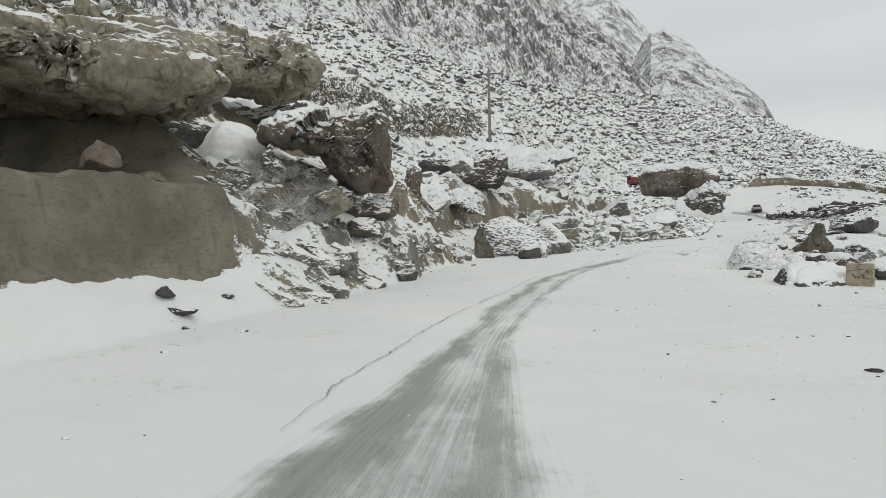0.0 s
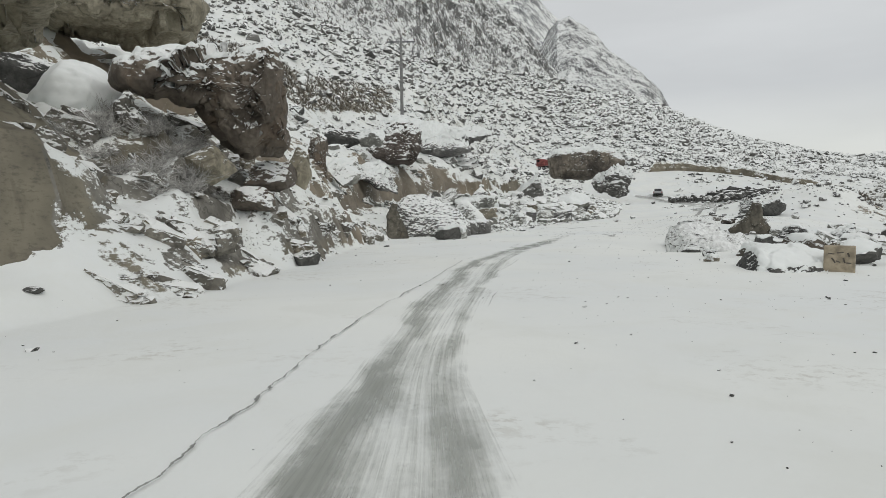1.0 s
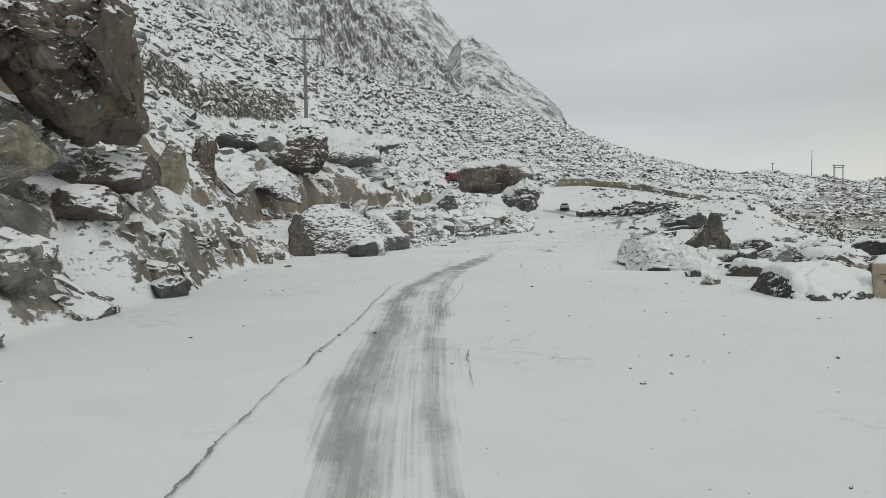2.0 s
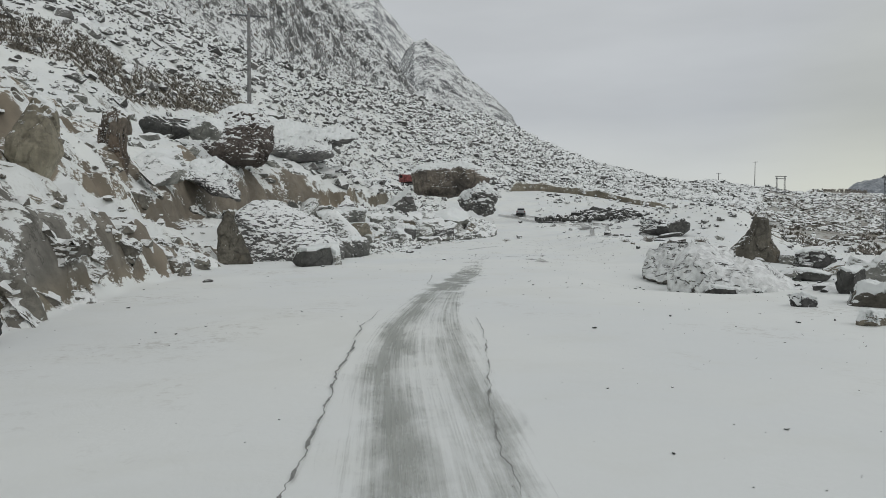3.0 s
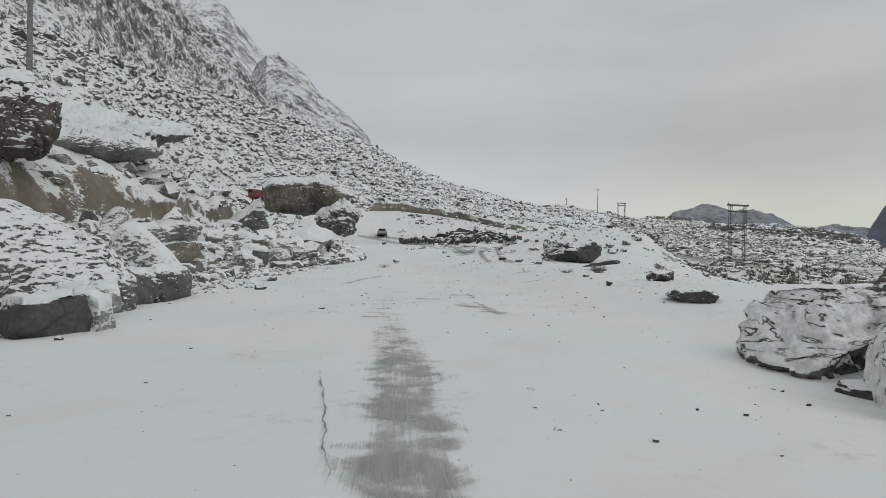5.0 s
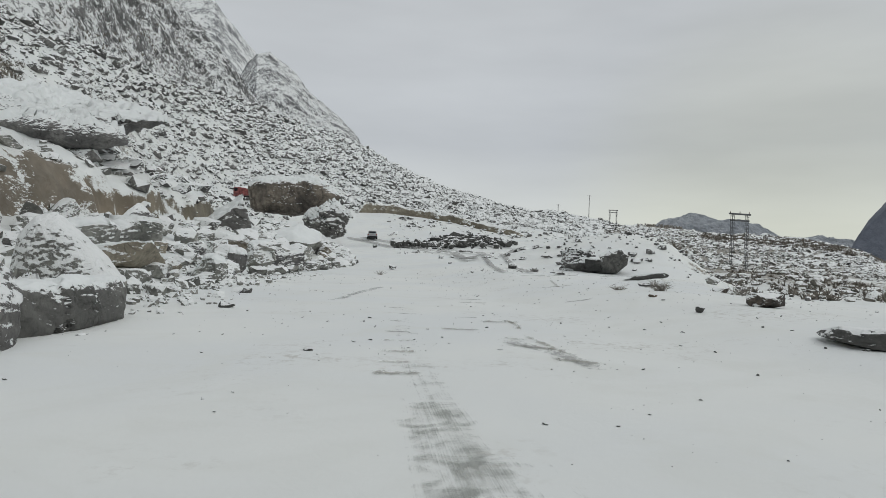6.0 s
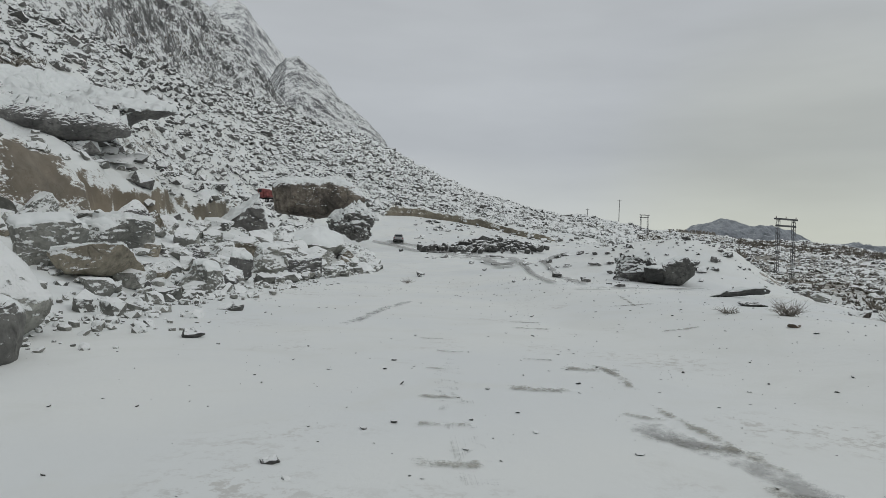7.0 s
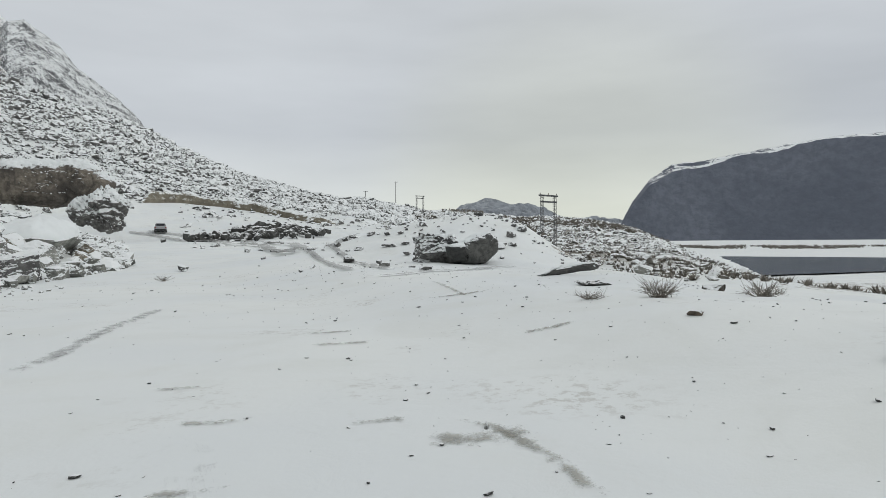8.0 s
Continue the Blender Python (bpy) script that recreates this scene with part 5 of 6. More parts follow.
def plain_thicket(seed, count, b0, b1, r0, r1, big):
    """A dark belt of low thorn bushes across the plain, one mesh."""
    rng = np.random.default_rng(seed)
    n, tw = count, 9
    b, r = rng.uniform(b0, b1, n), rng.uniform(r0, r1, n)
    keep = fbm(np.stack([b * 0.5, r * 0.02, 0 * b], 1) + 3, 3) > -0.15
    b, r = np.radians(b[keep]), r[keep]
    n = len(b)
    x, y = 2 + r * np.sin(b), 18 + r * np.cos(b)
    p = xyz(x, y, land(x, y))
    size = rng.uniform(0.4 * big, big, n)
    a = rng.uniform(0, 2 * math.pi, (n, tw))
    d = np.stack([np.cos(a), np.sin(a), rng.uniform(0.4, 1.6, (n, tw))], 2)
    d = d / np.linalg.norm(d, axis=2, keepdims=True) * (size[:, None] * rng.uniform(0.6, 1.1, (n, tw)))[..., None]
    w = np.stack([-np.sin(a), np.cos(a), 0 * a], 2) * 0.16 * size[:, None, None]
    v = np.stack([p[:, None] - w, p[:, None] + w, p[:, None] + d * 0.5 + np.cross(d, w) * 0.25, p[:, None] + d], 2).reshape(-1, 3)
    i = np.arange(n * tw) * 4
    faces = np.concatenate([np.stack([i, i + 1, i + 3], 1), np.stack([i + 1, i + 2, i + 3], 1), np.stack([i + 2, i, i + 3], 1)])
    return tagged(mesh_object("plain_thicket", v, faces, M_SCRUB), "dark belt of low thorn bushes across the snowy plain", "shrubs", kind="stuff")


plain_thicket(27, 2600, 47, 72, 60, 190, 0.75)
plain_thicket(29, 2600, 55, 70.5, 300, 470, 2.4)
plain_thicket(31, 2200, 70, 100, 640, 760, 3.2)


# ---- stones past counting ----
ICO = ball(1)


def scatter(name, label, xs, ys, sizes, mat, seed, flat=0.6, sink=0.25, squash=0.5):
    """Many loose stones in one mesh, each set on the ground."""
    rng = np.random.default_rng(seed)
    n = len(xs)
    v, f = ICO
    k = len(v)
    p = v[None] * (1 + rng.uniform(-0.35, 0.35, (n, k, 1)))
    p = np.clip(p, -0.8, 0.8) * np.stack([1 + rng.uniform(-squash, squash, n), 1 + rng.uniform(-squash, squash, n), flat * (1 + rng.uniform(-0.4, 0.5, n))], 1)[:, None]
    a, tl = rng.uniform(0, 2 * math.pi, n), rng.normal(0, 0.35, n)
    z = p[..., 2] * np.cos(tl)[:, None] + p[..., 0] * np.sin(tl)[:, None]
    x = p[..., 0] * np.cos(tl)[:, None] - p[..., 2] * np.sin(tl)[:, None]
    p = np.stack([x * np.cos(a)[:, None] - p[..., 1] * np.sin(a)[:, None], x * np.sin(a)[:, None] + p[..., 1] * np.cos(a)[:, None], z], 2)
    p = p * (sizes / 2)[:, None, None]
    base = np.stack([xs, ys, land(xs, ys) + sizes * flat * (0.5 - sink)], 1)
    verts = (p + base[:, None]).reshape(-1, 3)
    faces = (f[None] + (np.arange(n) * k)[:, None, None]).reshape(-1, 3)
    ob = mesh_object(name, verts, faces, mat)
    return tagged(ob, label, "stones", kind="stuff")


rng = np.random.default_rng(77)


def polar(n, b0, b1, r0, r1):
    b, r = np.radians(rng.uniform(b0, b1, n)), np.sqrt(rng.uniform(r0 ** 2, r1 ** 2, n))
    return 2 + r * np.sin(b), 18 + r * np.cos(b), np.degrees(b), r


# talus under the mountain
x, y, b, r = polar(74000, -34, 47, 60, 370)
ok = (r < np.interp(b, FAR_B, FAR_R1) * 1.12) & (((foot_distance(x, y)[0] > 9) & (b < 21)) | (r > np.interp(b, FAR_B, FAR_R0) + 4 + 14 * smooth(24, 30, b)))
on_band = (b > -18) & (b < 3.2) & (np.abs(r - np.interp(b, SCRUB_B, SCRUB_R0) - 7) < 8.5)
ok = ok & (~on_band | (rng.random(len(x)) < 0.25))
x, y, r = x[ok], y[ok], r[ok]
scatter("talus", "snow-dusted grey talus blocks covering the hillside", x, y, (0.42 + 2.3 * rng.random(len(x)) ** 4.0) * (0.6 + r / 330), M_TALUS, 1, 0.55)
# moraine beyond the road
x, y, b, r = polar(15000, 29, 67, 85, 520)
ok = foot_distance(x, y)[0] < 0
x, y, r = x[ok], y[ok], r[ok]
keep = (fbm(xyz(x, y) * 0.03, 3) > -0.15) & ((r > 190) | (rng.random(len(x)) < 0.35)) & (np.hypot(x - 80, y - 140) > 26)
scatter("moraine_stones", "half-buried dark stones on the snowy moraine", x[keep], y[keep], (0.4 + 1.8 * rng.random(keep.sum()) ** 3) * (0.5 + r[keep] / 300), M_TALUS, 2, 0.45)

x, y, b, r = polar(9000, 44, 70, 52, 330)
ok = (foot_distance(x, y)[0] < 0) & (fbm(xyz(x, y) * 0.05 + 8, 3) > -0.2) & (np.hypot(x - 80, y - 140) > 24)
scatter("plain_stones", "brown and grey stones breaking through the snowy plain", x[ok], y[ok], (0.4 + 1.5 * rng.random(ok.sum()) ** 3) * (0.6 + r[ok] / 350), M_BANK_ROCK, 17, 0.5)


# rubble along the foot of the bank
def along(n, s0, s1, d0, d1, power=1.0):
    s = rng.uniform(s0, s1, n)
    fx = np.interp(s, FOOT[:, 1], FOOT[:, 0])
    gxx = (np.interp(s + 1, FOOT[:, 1], FOOT[:, 0]) - np.interp(s - 1, FOOT[:, 1], FOOT[:, 0])) / 2
    d = d0 + (d1 - d0) * rng.random(n) ** power
    nrm = np.sqrt(1 + gxx ** 2)
    return fx - d / nrm, s + d * gxx / nrm


KINDS = [stone_shape(200 + i, (1.0, 0.85, 0.75), 4, planes=11, keep=0.62, rough=0.045, boxy=0.68) for i in range(8)]
KIND_MESH = []
for i, (p, f) in enumerate(KINDS):
    me = fast_mesh("rubble_block", p, f)
    me.shade_flat()
    me.materials.append((M_ROCK_GREY, M_ROCK_GREY, M_ROCK_DUSTED, M_ROCK_GREY, M_ROCK_YELLOW, M_ROCK_GREY, M_ROCK_DUSTED, M_ROCK_GREY)[i])
    KIND_MESH.append(me)
x, y = along(170, 49, 84, -0.4, 9.0, 1.3)
for i in range(len(x)):
    sz = (0.45 + 1.5 * rng.random() ** 1.8) * (0.4 if y[i] < 61 and np.hypot(x[i] - 10, y[i] - 54) < 8 else 1.0)
    ob = new("rubble_block", KIND_MESH[i % 8])
    ob.location = on(x[i], y[i], -0.22 * sz)
    ob.scale = (sz * rng.uniform(0.8, 1.3), sz * rng.uniform(0.7, 1.2), sz * rng.uniform(0.7, 1.2))
    ob.rotation_euler = (rng.normal(0, 0.35), rng.normal(0, 0.35), rng.uniform(0, 6.28))
    tagged(ob, "broken angular block with snow in the roadside rubble", "boulder", "rubble blocks beside the road")
BANK_MESH = []
for i in range(6):
    p, f = stone_shape(260 + i, (1.0, 0.8, 0.55), 4, planes=8, keep=0.6, rough=0.07, boxy=0.62, blocks=5)
    me = fast_mesh("bank_rock", p, f)
    me.shade_flat()
    me.materials.append((M_BANK_ROCK, M_BANK_ROCK, M_ROCK_YELLOW, M_BANK_ROCK, M_BANK_ROCK, M_BANK_ROCK)[i])
    BANK_MESH.append(me)
x, y = (np.concatenate(v) for v in zip(along(46, 17.5, 31, 0.7, 5.5, 1.2), along(12, 31, 44, 0.1, 0.8), along(12, 31, 44, 3.5, 6.0), along(26, 15.5, 30, -0.15, 0.7)))
for i in range(len(x)):
    sz = 0.4 + 1.0 * rng.random() ** 2
    ob = new("bank_rock", BANK_MESH[i % 6])
    ob.location = on(x[i], y[i], 0.10 * sz)
    ob.scale = (sz * rng.uniform(0.8, 1.4), sz * rng.uniform(0.7, 1.2), sz * rng.uniform(0.6, 1.1))
    ob.rotation_euler = (rng.normal(0, 0.3), 0.5 + rng.normal(0, 0.25), rng.normal(0, 0.5))
    tagged(ob, "half-buried grey-brown rock with snow in the roadside bank", "boulder", "rocks in the bank")
# the heap of stones right of the road, between the marker and the pointed stone
heap = np.random.default_rng(77)
y = heap.uniform(18.8, 30.3, 46)
x = 11.9 + (y - 19) * 0.36 + 6.5 * heap.random(46) ** 1.2
for i in range(46):
    sz = 0.3 + 0.75 * heap.random() ** 1.8
    ob = new("heap_rock", (KIND_MESH + BANK_MESH)[int(heap.integers(14))])
    ob.location = on(x[i], y[i], -0.12 * sz)
    ob.scale = (sz * heap.uniform(0.9, 1.5), sz * heap.uniform(0.7, 1.2), sz * heap.uniform(0.5, 0.9))
    ob.rotation_euler = (heap.normal(0, 0.3), heap.normal(0, 0.3), heap.uniform(0, 6.28))
    tagged(ob, "angular rock half under snow in the roadside heap", "boulder", "rocks in the roadside heap")
y = heap.uniform(18.5, 31.5, 420)
x = 11.5 + (y - 19) * 0.36 + 8.0 * heap.random(420)
scatter("heap_stones", "small dark stones showing through the snow of the heap", x, y, 0.06 + 0.3 * heap.random(420) ** 3, M_ROCK_DARK, 16, 0.6, 0.25)
x, y = along(2600, 48, 165, -1.0, 10.0, 1.8)
scatter("rubble", "small broken stones and snow along the bank's foot", x, y, 0.14 + 0.75 * rng.random(len(x)) ** 3 * (0.5 + y / 90), M_ROCK_GREY, 3, 0.7)
x, y = along(620, 18, 46, 0.1, 7.0, 1.0)
scatter("bank_stones", "small earthy stones on the snowy slope", x, y, 0.08 + 0.55 * rng.random(len(x)) ** 3.0, M_BANK_ROCK, 4, 0.5, 0.45)
x, y = along(900, 40, 110, 11.0, 24.0)
scatter("terrace_stones", "small stones under snow on the terrace", x, y, 0.2 + 0.9 * rng.random(len(x)) ** 3, M_ROCK_GREY, 6, 0.6)
x, y = along(420, 46, 66, -3.2, 0.2, 0.6)
scatter("fallen_chips", "small broken stones spilled onto the snowy road edge", x, y, 0.08 + 0.32 * rng.random(len(x)) ** 3, M_ROCK_GREY, 8, 0.6)
x, y = rng.normal(47, 7, 420), rng.normal(62, 5, 420)
scatter("mound_stones", "dark stones poking from the snow mound", x, y, 0.12 + 0.6 * rng.random(420) ** 3, M_ROCK_DUSTED, 9, 0.6, 0.2)
# pebbles on the road
x, y = rng.uniform(-6, 34, 7000), rng.uniform(1, 66, 7000)
ok = foot_distance(x, y)[0] < 0.3
x, y = x[ok], y[ok]
w = 0.35 + 0.65 * (x > np.interp(y, (0, 20, 38, 60), (0.0, 2.4, 11.5, 26)) + 1.5)
ok = rng.random(len(x)) < w
x, y = x[ok], y[ok]
scatter("pebbles", "dark pebbles and clods lying on the snow", x, y, 0.012 + 0.06 * rng.random(len(x)) ** 7, M_ROCK_DARK, 5, 0.5, 0.15)
x, y = rng.uniform(8, 34, 800), rng.uniform(36, 62, 800)
ok = (foot_distance(x, y)[0] < -0.5) & (fbm(xyz(x, y) * 0.25 + 3, 3) > -0.05)
scatter("road_clods", "small dark clods of mud on the snowy road", x[ok], y[ok], 0.02 + 0.06 * rng.random(ok.sum()) ** 3, M_ROCK_DARK, 15, 0.4, 0.15, 0.7)
x, y = rng.uniform(20, 85, 4200), rng.uniform(2, 34, 4200)
ok = fbm(xyz(x, y) * 0.12 + 21, 3) > -0.1
scatter("shoulder_stones", "half-buried stones on the snow beyond the shoulder", x[ok], y[ok], 0.2 + 0.9 * rng.random(ok.sum()) ** 2.5, M_ROCK_GREY, 16, 0.5, 0.3)
# dark heap of broken stone by the far bend
x, y = 82 + rng.normal(0, 5.5, 420), 135 + rng.normal(0, 2.4, 420)
scatter("dark_stone_heap", "heap of dark broken stone beside the far bend", x, y, 0.6 + 1.6 * rng.random(420) ** 2, M_ROCK_DARK, 7, 0.8, 0.0)


# ---- low earth bank behind the far road ----
def earth_bank():
    t = np.linspace(0, 1, 240)
    b = np.radians(26.3 + 14.5 * t)
    r = 206 + 10 * np.sin(t * 5)
    h = (3.3 - 1.6 * t) * smooth(0, 0.06, t) * smooth(1, 0.9, t) * (0.85 + 0.3 * fbm(xyz(t * 18, t * 0), 3))
    P = []
    for k, (dr, up) in enumerate(((-1.2, -0.6), (-0.9, 0.25), (-0.3, 0.8), (0.3, 1.0), (3.5, 1.12), (9.0, 0.9), (16.0, -0.6))):
        x, y = 2 + (r + dr) * np.sin(b), 18 + (r + dr) * np.cos(b)
        P.append(np.stack([x, y, land(x, y) * 0.0 + land(2 + r * np.sin(b), 18 + r * np.cos(b)) + h * up], 1))
    P = np.stack(P, 1).reshape(-1, 3)
    P = P + 0.25 * np.stack([fbm(P * 0.6, 3), fbm(P * 0.6 + 9, 3), 0.6 * fbm(P * 0.6 + 5, 3)], 1)
    ob = mesh_object("earth_bank", P, grid_faces(240, 7)[:, ::-1], M_GROUND)
    return tagged(ob, "low brown earth bank behind the far bend of the road", "bank", kind="structure")


earth_bank()


# ---- river ----
def river():
    b = np.radians(np.linspace(69, 120, 160))
    f = np.linspace(0, 1, 14)
    B, Fq = np.meshgrid(b, f, indexing="ij")
    R = 225 + 30 * np.sin(B * 9) + (170 + 50 * np.sin(B * 6 + 1)) * Fq
    X, Y = 2 + R * np.sin(B), 18 + R * np.cos(B)
    k = Mat("grey_river_water", 0.12)
    n = k.noise(0.3, 4)
    k.bump(n, 0.2, 0.3)
    ob = mesh_object("water", xyz(X, Y, -7.75), grid_faces(160, 14)[:, ::-1], k.color(k.mix(k.step(n, 0.3, 0.7), (0.10, 0.115, 0.12), (0.16, 0.175, 0.18))))
    return tagged(ob, "grey braided river between snowy gravel bars", "river", kind="structure")


river()


# ---- slush on the driven line ----
def slush():
    cy = np.linspace(-3, 44, 480)
    cx = np.interp(cy, (-3, 4, 7.4, 10.4, 12.5, 15, 19, 22, 25, 29, 31, 33.5, 35.3, 38.4, 44), (-1.0, -0.5, 0.1, 0.45, 0.92, 1.5, 2.65, 3.5, 4.65, 6.6, 7.8, 9.15, 10.0, 11.6, 14.8))
    cx = np.convolve(np.pad(cx, 20, mode="edge"), np.ones(41) / 41, mode="valid")
    half = np.interp(cy, (-3, 4, 7.4, 10, 12.5, 15, 19, 22, 25, 29, 34, 38, 44), (1.4, 1.3, 0.95, 0.74, 0.72, 0.8, 0.9, 0.95, 0.75, 0.5, 0.5, 0.35, 0.3))
    u = np.linspace(-1.6, 1.6, 36)
    g = np.gradient(cx, cy)
    X = cx[:, None] + half[:, None] * u[None] / np.sqrt(1 + g[:, None] ** 2)
    Y = cy[:, None] - half[:, None] * u[None] * g[:, None] / np.sqrt(1 + g[:, None] ** 2)
    ob = mesh_object("slush_track", xyz(X, Y, land(X, Y).reshape(X.shape) + 0.012), grid_faces(480, 36), None, smooth_faces=True)
    uv = ob.data.uv_layers.new(name="along")
    co = np.stack([np.repeat(u[None], 480, 0).ravel(), np.repeat(cy[:, None], 36, 1).ravel()], 1)
    idx = np.array([l.vertex_index for l in ob.data.loops])
    uv.data.foreach_set("uv", co[idx].ravel())
    k = Mat("grey_slush", 0.5)
    tc = k.t.nodes.new("ShaderNodeUVMap")
    tc.uv_map = "along"
    sep = k.t.nodes.new("ShaderNodeSeparateXYZ")
    k.t.links.new(tc.outputs[0], sep.inputs[0])
    along_ = sep.outputs["Y"]
    sway = k.noise(1.0, 4, 0.6, tc.outputs[0], (0.6, 0.45, 1))
    across = k.math("ADD", sep.outputs["X"], k.math("MULTIPLY", k.math("SUBTRACT", sway, 0.5), 0.8))
    streak = k.noise(1.0, 7, 0.75, tc.outputs[0], (19.0, 0.26, 1), 0.3)
    blot = k.noise(1.0, 5, 0.65, tc.outputs[0], (1.3, 0.7, 1), 0.6)
    grit = k.noise(14.0, 5, 0.7)
    hops = k.noise(1.0, 4, 0.6, tc.outputs[0], (0.9, 2.6, 1), 1.2)
    side = k.step(k.math("ABSOLUTE", across), 0.35, 1.2, (1.0, 0.0))
    lanes = k.math("ADD", k.step(k.math("ABSOLUTE", k.math("ADD", across, 0.42)), 0.0, 0.5, (1.0, 0.0)), k.step(k.math("ABSOLUTE", k.math("SUBTRACT", across, 0.55)), 0.0, 0.32, (0.7, 0.0)))
    rough_road = k.step(along_, 25, 30)
    lanes = k.math("ADD", k.math("MULTIPLY", lanes, k.math("SUBTRACT", 1.0, rough_road)), k.math("MULTIPLY", rough_road, 0.75))
    amt = k.math("MULTIPLY", side, k.math("ADD", 0.48, k.math("MULTIPLY", lanes, 0.42)))
    amt = k.math("ADD", amt, k.math("MULTIPLY", side, k.step(along_, 5, 13, (0.22, 0.0))))
    for n, w in ((streak, 1.5), (blot, 0.95), (grit, 0.4)):
        amt = k.math("ADD", amt, k.math("MULTIPLY", k.math("SUBTRACT", n, 0.5), w))
    amt = k.math("ADD", amt, k.math("MULTIPLY", rough_road, k.math("SUBTRACT", k.math("MULTIPLY", k.math("SUBTRACT", hops, 0.5), 2.4), k.step(along_, 33, 38, (-0.1, 0.16)))))
    amt = k.math("SUBTRACT", amt, k.step(along_, 31.5, 37.5, (0.0, 0.42)))
    mask = k.math("MULTIPLY", k.step(amt, 0.30, 1.15), 0.66)
    mask = k.math("MULTIPLY", mask, k.math("MULTIPLY", k.step(k.math("ABSOLUTE", sep.outputs["X"]), 1.1, 1.55, (1.0, 0.0)), k.step(along_, 41, 44, (1.0, 0.0))))
    k.color(k.mix(k.step(streak, 0.35, 0.65), (0.22, 0.232, 0.204), (0.395, 0.41, 0.375)))
    k.bump(streak, 0.4, 0.03)
    tr = k.t.nodes.new("ShaderNodeBsdfTransparent")
    mx = k.t.nodes.new("ShaderNodeMixShader")
    out = k.t.nodes["Material Output"]
    k.t.links.new(mask, mx.inputs[0])
    k.t.links.new(tr.outputs[0], mx.inputs[1])
    k.t.links.new(k.b.outputs[0], mx.inputs[2])
    k.t.links.new(mx.outputs[0], out.inputs["Surface"])
    ob.data.materials.append(k.m)
    return tagged(ob, "grey slush where wheels have pressed the snow", "road", kind="structure")


slush()


def laid(name, label, pts, half, mat, n=120, m=6, lift=0.014):
    """A thin strip that follows the ground along pts, with across and along in its map."""
    pts = np.array(pts, float)
    t = np.concatenate([[0], np.cumsum(np.hypot(*np.diff(pts, axis=0).T))])
    s = np.linspace(0, t[-1], n)
    cx, cy = np.interp(s, t, pts[:, 0]), np.interp(s, t, pts[:, 1])
    k = max(3, n // 16)
    if len(pts) > 2:
        cx, cy = (np.convolve(np.pad(c, k, mode="edge"), np.ones(2 * k + 1) / (2 * k + 1), mode="valid") for c in (cx, cy))
    gxx, gyy = np.gradient(cx), np.gradient(cy)
    g = np.hypot(gxx, gyy) + 1e-9
    u = np.linspace(-1, 1, m)
    X, Y = cx[:, None] + half * u * (gyy / g)[:, None], cy[:, None] - half * u * (gxx / g)[:, None]
    ob = mesh_object(name, xyz(X, Y, land(X, Y).reshape(X.shape) + lift), grid_faces(n, m), mat, smooth_faces=True)
    uv = ob.data.uv_layers.new(name="along")
    co = np.stack([np.repeat(u[None], n, 0).ravel(), np.repeat(s[:, None] / t[-1], m, 1).ravel()], 1)
    idx = np.empty(len(ob.data.loops), np.int32)
    ob.data.loops.foreach_get("vertex_index", idx)
    uv.data.foreach_set("uv", co[idx].ravel())
    return tagged(ob, label, "road", kind="structure")


def smear_mat(name, dark, light, scale, cover, edge=0.35, fade=0.25):
    k = Mat(name, 0.7)
    tc = k.t.nodes.new("ShaderNodeUVMap")
    tc.uv_map = "along"
    sep = k.t.nodes.new("ShaderNodeSeparateXYZ")
    k.t.links.new(tc.outputs[0], sep.inputs[0])
    side = k.step(k.math("ABSOLUTE", sep.outputs["X"]), edge, 1.0, (1.0, 0.0))
    ends = k.step(k.math("ABSOLUTE", k.math("SUBTRACT", sep.outputs["Y"], 0.5)), fade, 0.5, (1.0, 0.0))
    n1, n2 = k.noise(scale, 6, 0.7), k.noise(scale * 4, 5, 0.7)
    amt = k.math("ADD", k.math("MULTIPLY", k.math("MULTIPLY", side, ends), cover), k.math("ADD", k.math("MULTIPLY", k.math("SUBTRACT", n1, 0.5), 2.2), k.math("MULTIPLY", k.math("SUBTRACT", n2, 0.5), 1.4)))
    mask = k.math("MULTIPLY", k.math("MULTIPLY", k.step(amt, 0.5, 1.15), 0.55), k.step(k.math("MULTIPLY", side, ends), 0.02, 0.25))
    k.color(k.mix(k.step(n2, 0.4, 0.6), dark, light))
    tr, mx = k.t.nodes.new("ShaderNodeBsdfTransparent"), k.t.nodes.new("ShaderNodeMixShader")
    k.t.links.new(mask, mx.inputs[0])
    k.t.links.new(tr.outputs[0], mx.inputs[1])
    k.t.links.new(k.b.outputs[0], mx.inputs[2])
    k.t.links.new(mx.outputs[0], k.t.nodes["Material Output"].inputs["Surface"])
    return k.m


M_MUD = smear_mat("thawed_mud", (0.15, 0.142, 0.115), (0.36, 0.345, 0.29), 3.2, 0.95, 0.0)
M_ROUTE = smear_mat("grey_road_rut", (0.24, 0.24, 0.23), (0.40, 0.40, 0.385), 0.5, 1.45, 0.3, 0.45)
M_RUT = smear_mat("grey_wheel_rut", (0.30, 0.30, 0.29), (0.45, 0.45, 0.44), 1.2, 0.9, 0.2)


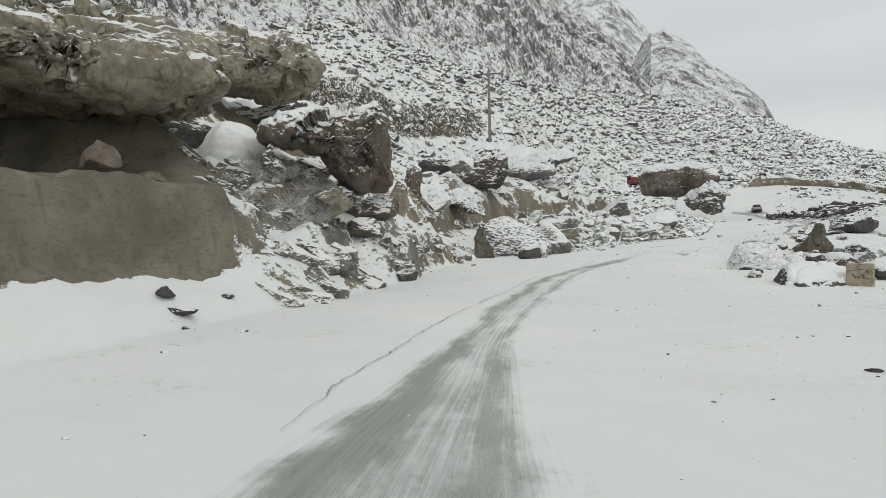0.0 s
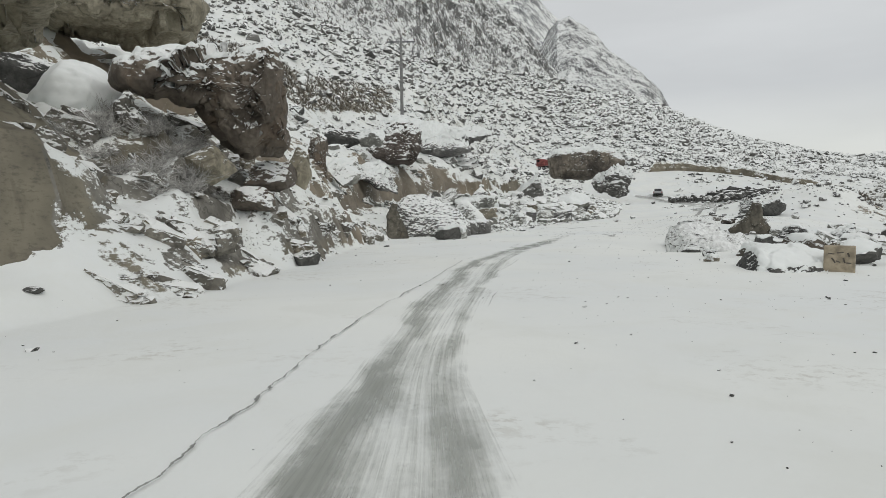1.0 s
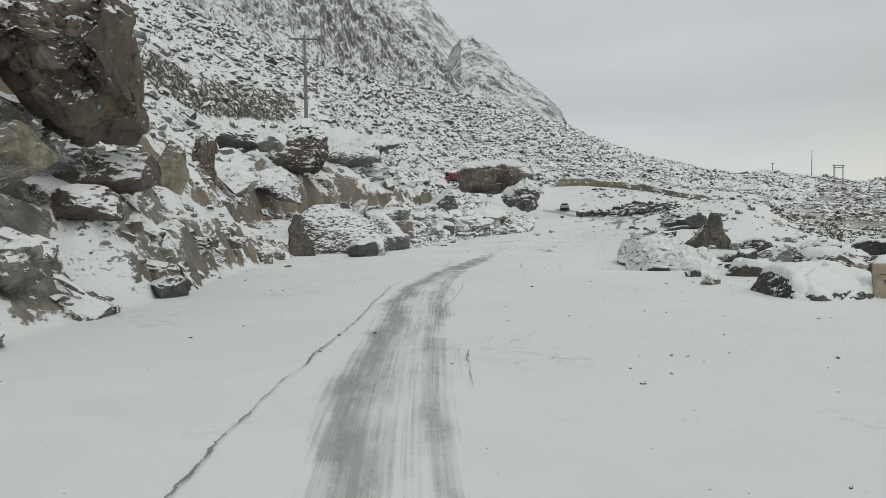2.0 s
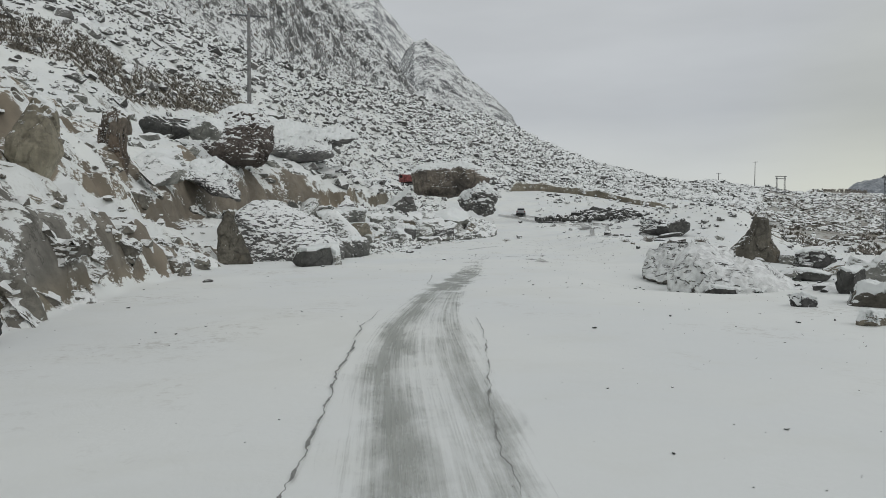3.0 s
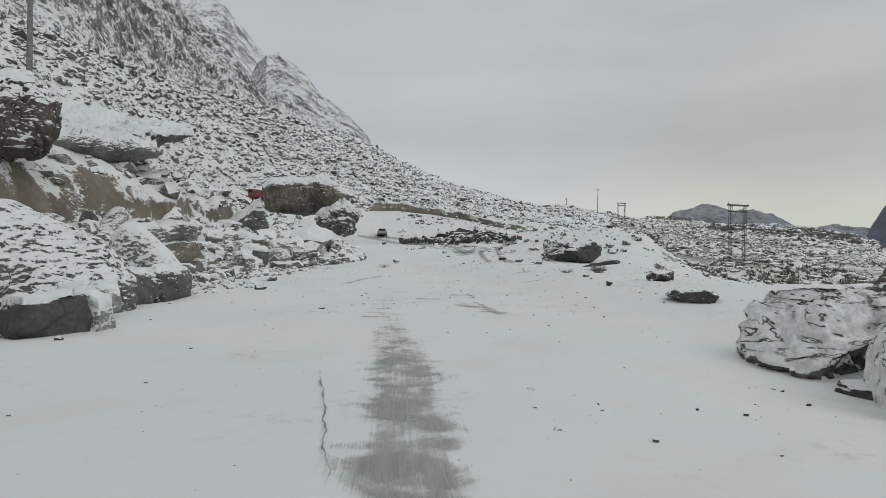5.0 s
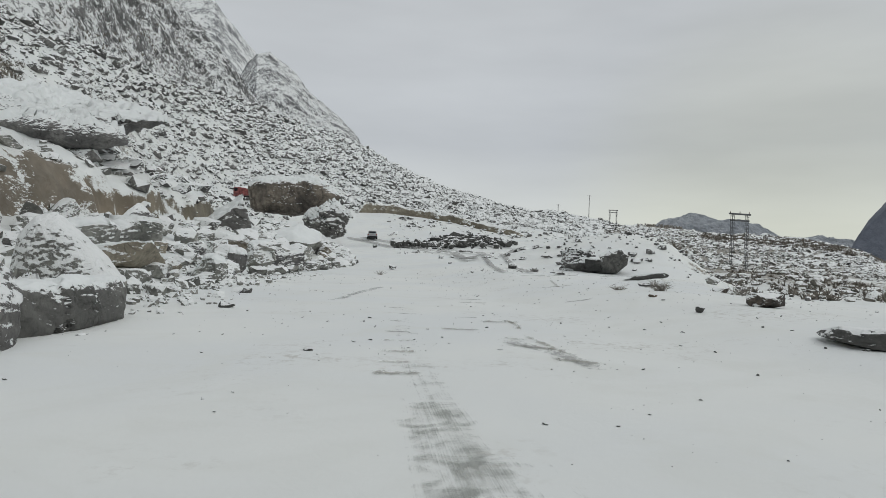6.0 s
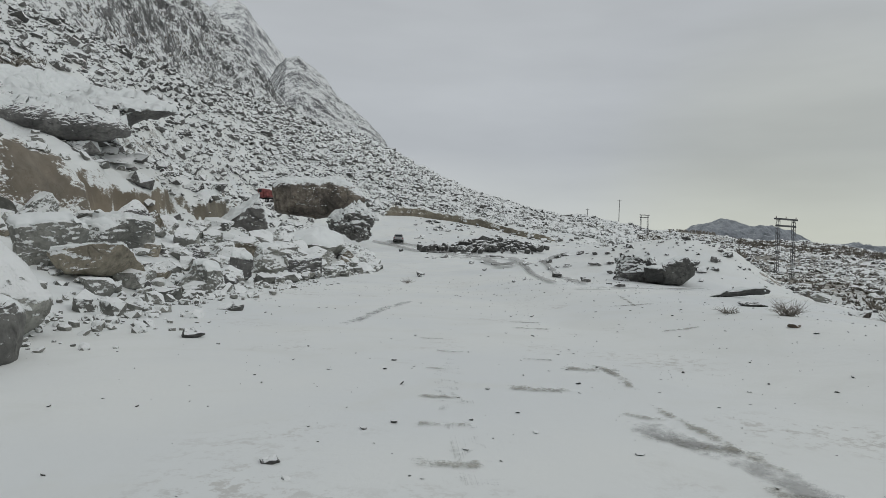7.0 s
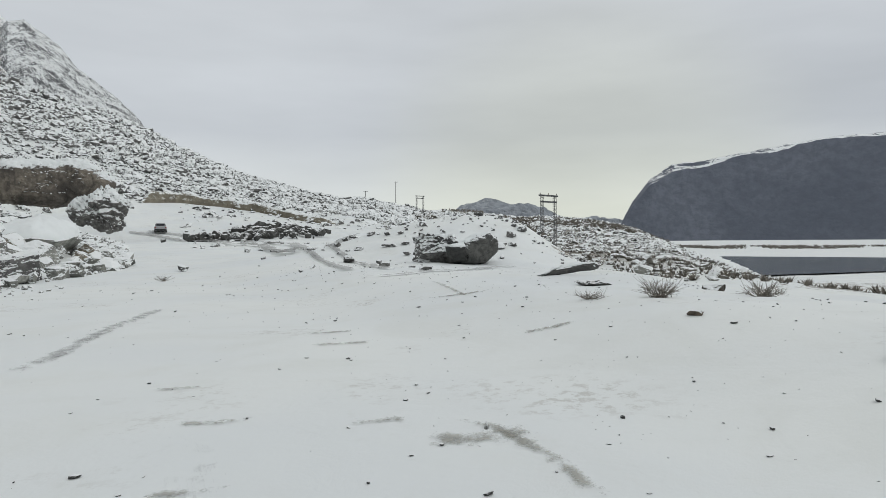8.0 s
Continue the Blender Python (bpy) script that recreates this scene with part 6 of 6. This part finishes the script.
def crack_mat():
    """A wandering broken edge in the snow crust."""
    k = Mat("dark_snow_crack", 0.8)
    tc = k.t.nodes.new("ShaderNodeUVMap")
    tc.uv_map = "along"
    sep = k.t.nodes.new("ShaderNodeSeparateXYZ")
    k.t.links.new(tc.outputs[0], sep.inputs[0])
    wander = k.math("ADD", k.math("MULTIPLY", k.math("SUBTRACT", k.noise(1.1, 5, 0.65), 0.5), 1.5), sep.outputs["X"])
    width = k.step(k.noise(2.6, 3, 0.6), 0.36, 0.75, (0.01, 0.085))
    line = k.math("LESS_THAN", k.math("ABSOLUTE", wander), k.math("MULTIPLY", width, k.step(k.math("ABSOLUTE", k.math("SUBTRACT", sep.outputs["Y"], 0.5)), 0.3, 0.5, (1.0, 0.2))))
    k.color(k.mix(k.noise(9.0, 4), (0.10, 0.10, 0.096), (0.30, 0.30, 0.285)))
    tr, mx = k.t.nodes.new("ShaderNodeBsdfTransparent"), k.t.nodes.new("ShaderNodeMixShader")
    k.t.links.new(k.math("MULTIPLY", line, 0.85), mx.inputs[0])
    k.t.links.new(tr.outputs[0], mx.inputs[1])
    k.t.links.new(k.b.outputs[0], mx.inputs[2])
    k.t.links.new(mx.outputs[0], k.t.nodes["Material Output"].inputs["Surface"])
    return k.m


M_CRACK = crack_mat()
for pts, half in ((((-1.5, 5.0), (-1.37, 6.2), (-1.24, 7.5), (-0.9, 9.7), (-0.35, 12.3), (0.4, 15.2), (1.95, 19.3), (2.5, 21.4), (3.3, 23.8), (4.2, 25.8)), 0.22), (((6.0, 28.9), (6.7, 30.6), (7.5, 32.6)), 0.16),
                  (((2.7, 17.8), (3.4, 19.8), (4.1, 21.3), (4.7, 22.8), (5.3, 24.5)), 0.16), (((2.2, 14.6), (2.5, 15.8), (2.75, 16.4)), 0.14)):
    laid("snow_crack", "dark broken edge in the snow crust beside the driven line", pts, half, M_CRACK, 160, 6, 0.02)
# patches of thawed mud: place, half length, half width, bearing of the long side in degrees
SMEARS = ((14.2, 40.7, 0.55, 0.24, 125), (19.2, 47.1, 0.5, 0.12, 120), (14.0, 38.3, 0.75, 0.22, 150), (13.6, 37.0, 0.5, 0.16, 150), (14.3, 39.2, 0.3, 0.12, 150), (18.5, 46.0, 0.6, 0.16, 125), (23.2, 47.2, 0.9, 0.15, 140),
          (15.9, 41.5, 0.6, 0.24, 125), (15.7, 42.5, 0.35, 0.12, 125), (14.8, 43.6, 0.4, 0.12, 125), (13.8, 42.3, 0.35, 0.10, 123), (12.8, 40.8, 0.36, 0.12, 123), (12.2, 39.8, 0.34, 0.14, 123), (11.6, 38.8, 0.4, 0.16, 123), (11.1, 38.0, 0.3, 0.12, 123), (10.7, 37.3, 0.42, 0.2, 123), (15.3, 45.1, 0.3, 0.08, 123), (20.4, 43.4, 0.5, 0.14, 130))
for x, y, long, half, turn in SMEARS:
    c, s = math.sin(radians(turn)) * long, math.cos(radians(turn)) * long
    laid("mud_smear", "thawed brown mud showing through thin snow", ((x - c, y - s), (x + 0.12 * s, y - 0.12 * c), (x + c, y + s)), half * 1.3, M_MUD, 24, 8)
for pts, half, mat in ((((16.0, 42.3), (16.2, 41.6), (15.7, 40.7), (15.1, 40.0)), 0.16, M_MUD), (((14.4, 39.5), (13.9, 38.7), (13.9, 37.9), (13.6, 36.8), (13.1, 35.9)), 0.34, M_RUT), (((15.0, 39.9), (14.4, 38.6), (14.0, 37.6), (13.8, 37.0)), 0.16, M_MUD),
                       (((13.6, 46.6), (15.4, 48.5), (17.0, 50.6), (19.7, 53.6), (20.3, 52.6)), 0.26, M_RUT), (((25.4, 49.9), (23.8, 47.9), (22.6, 46.4)), 0.14, M_MUD)):
    laid("wheel_rut", "muddy wheel rut scraped into the snow", pts, half, mat, 80, 6)
ROUTE = ((77, 178), (81.8, 174), (81, 162), (75, 146), (63, 117), (58, 99), (47, 81), (36.5, 67), (34.6, 64), (32.0, 60), (29.0, 56.2), (27.8, 54.4))
# Far ruts are widened and lifted so that they show from the camera.
for off in (-1.9, 1.9):
    laid("wheel_rut", "grey strip for a wheel rut on the far bend, widened to suit the camera's view", [(x + off * 0.86, y - off * 0.5) for x, y in ROUTE[:8]], 1.1, M_ROUTE, 400, 5, 0.28)
for off in (-0.7, 0.7):
    laid("wheel_rut", "grey wheel rut curving over the snow", [(x + off * 0.86, y - off * 0.5) for x, y in ROUTE[6:]], 0.3, M_ROUTE, 200, 4, 0.08)
laid("wheel_rut", "grey wheel rut curving over the snow", ((26, 52.5), (31, 53.5), (36, 53.6)), 0.28, M_ROUTE, 60, 4, 0.06)


def far_trees():
    """A thin row of poplars on the skyline, one mesh."""
    rng = np.random.default_rng(12)
    V, F = [], []
    v, f = ICO
    for i in range(120):
        b, r = radians(rng.uniform(50.2, 54.0)), rng.uniform(505, 545)
        x, y = 2 + r * math.sin(b), 18 + r * math.cos(b)
        h = rng.uniform(1.0, 2.4)
        z = on(x, y)[2]
        for k in range(3):
            n = sum(len(q) for q in V)
            V.append(v * (0.28 + 0.15 * rng.random(), 0.28 + 0.15 * rng.random(), h * 0.22) * (1 + 0.3 * rng.normal(size=(len(v), 1))) + (x + rng.normal(0, 0.2), y + rng.normal(0, 0.2), z + h * (0.25 + 0.25 * k)))
            F.append(f + n)
    return tagged(mesh_object("far_trees", np.concatenate(V), np.concatenate(F), M_TWIG), "thin row of bare poplars on the skyline", "trees", kind="stuff")


far_trees()
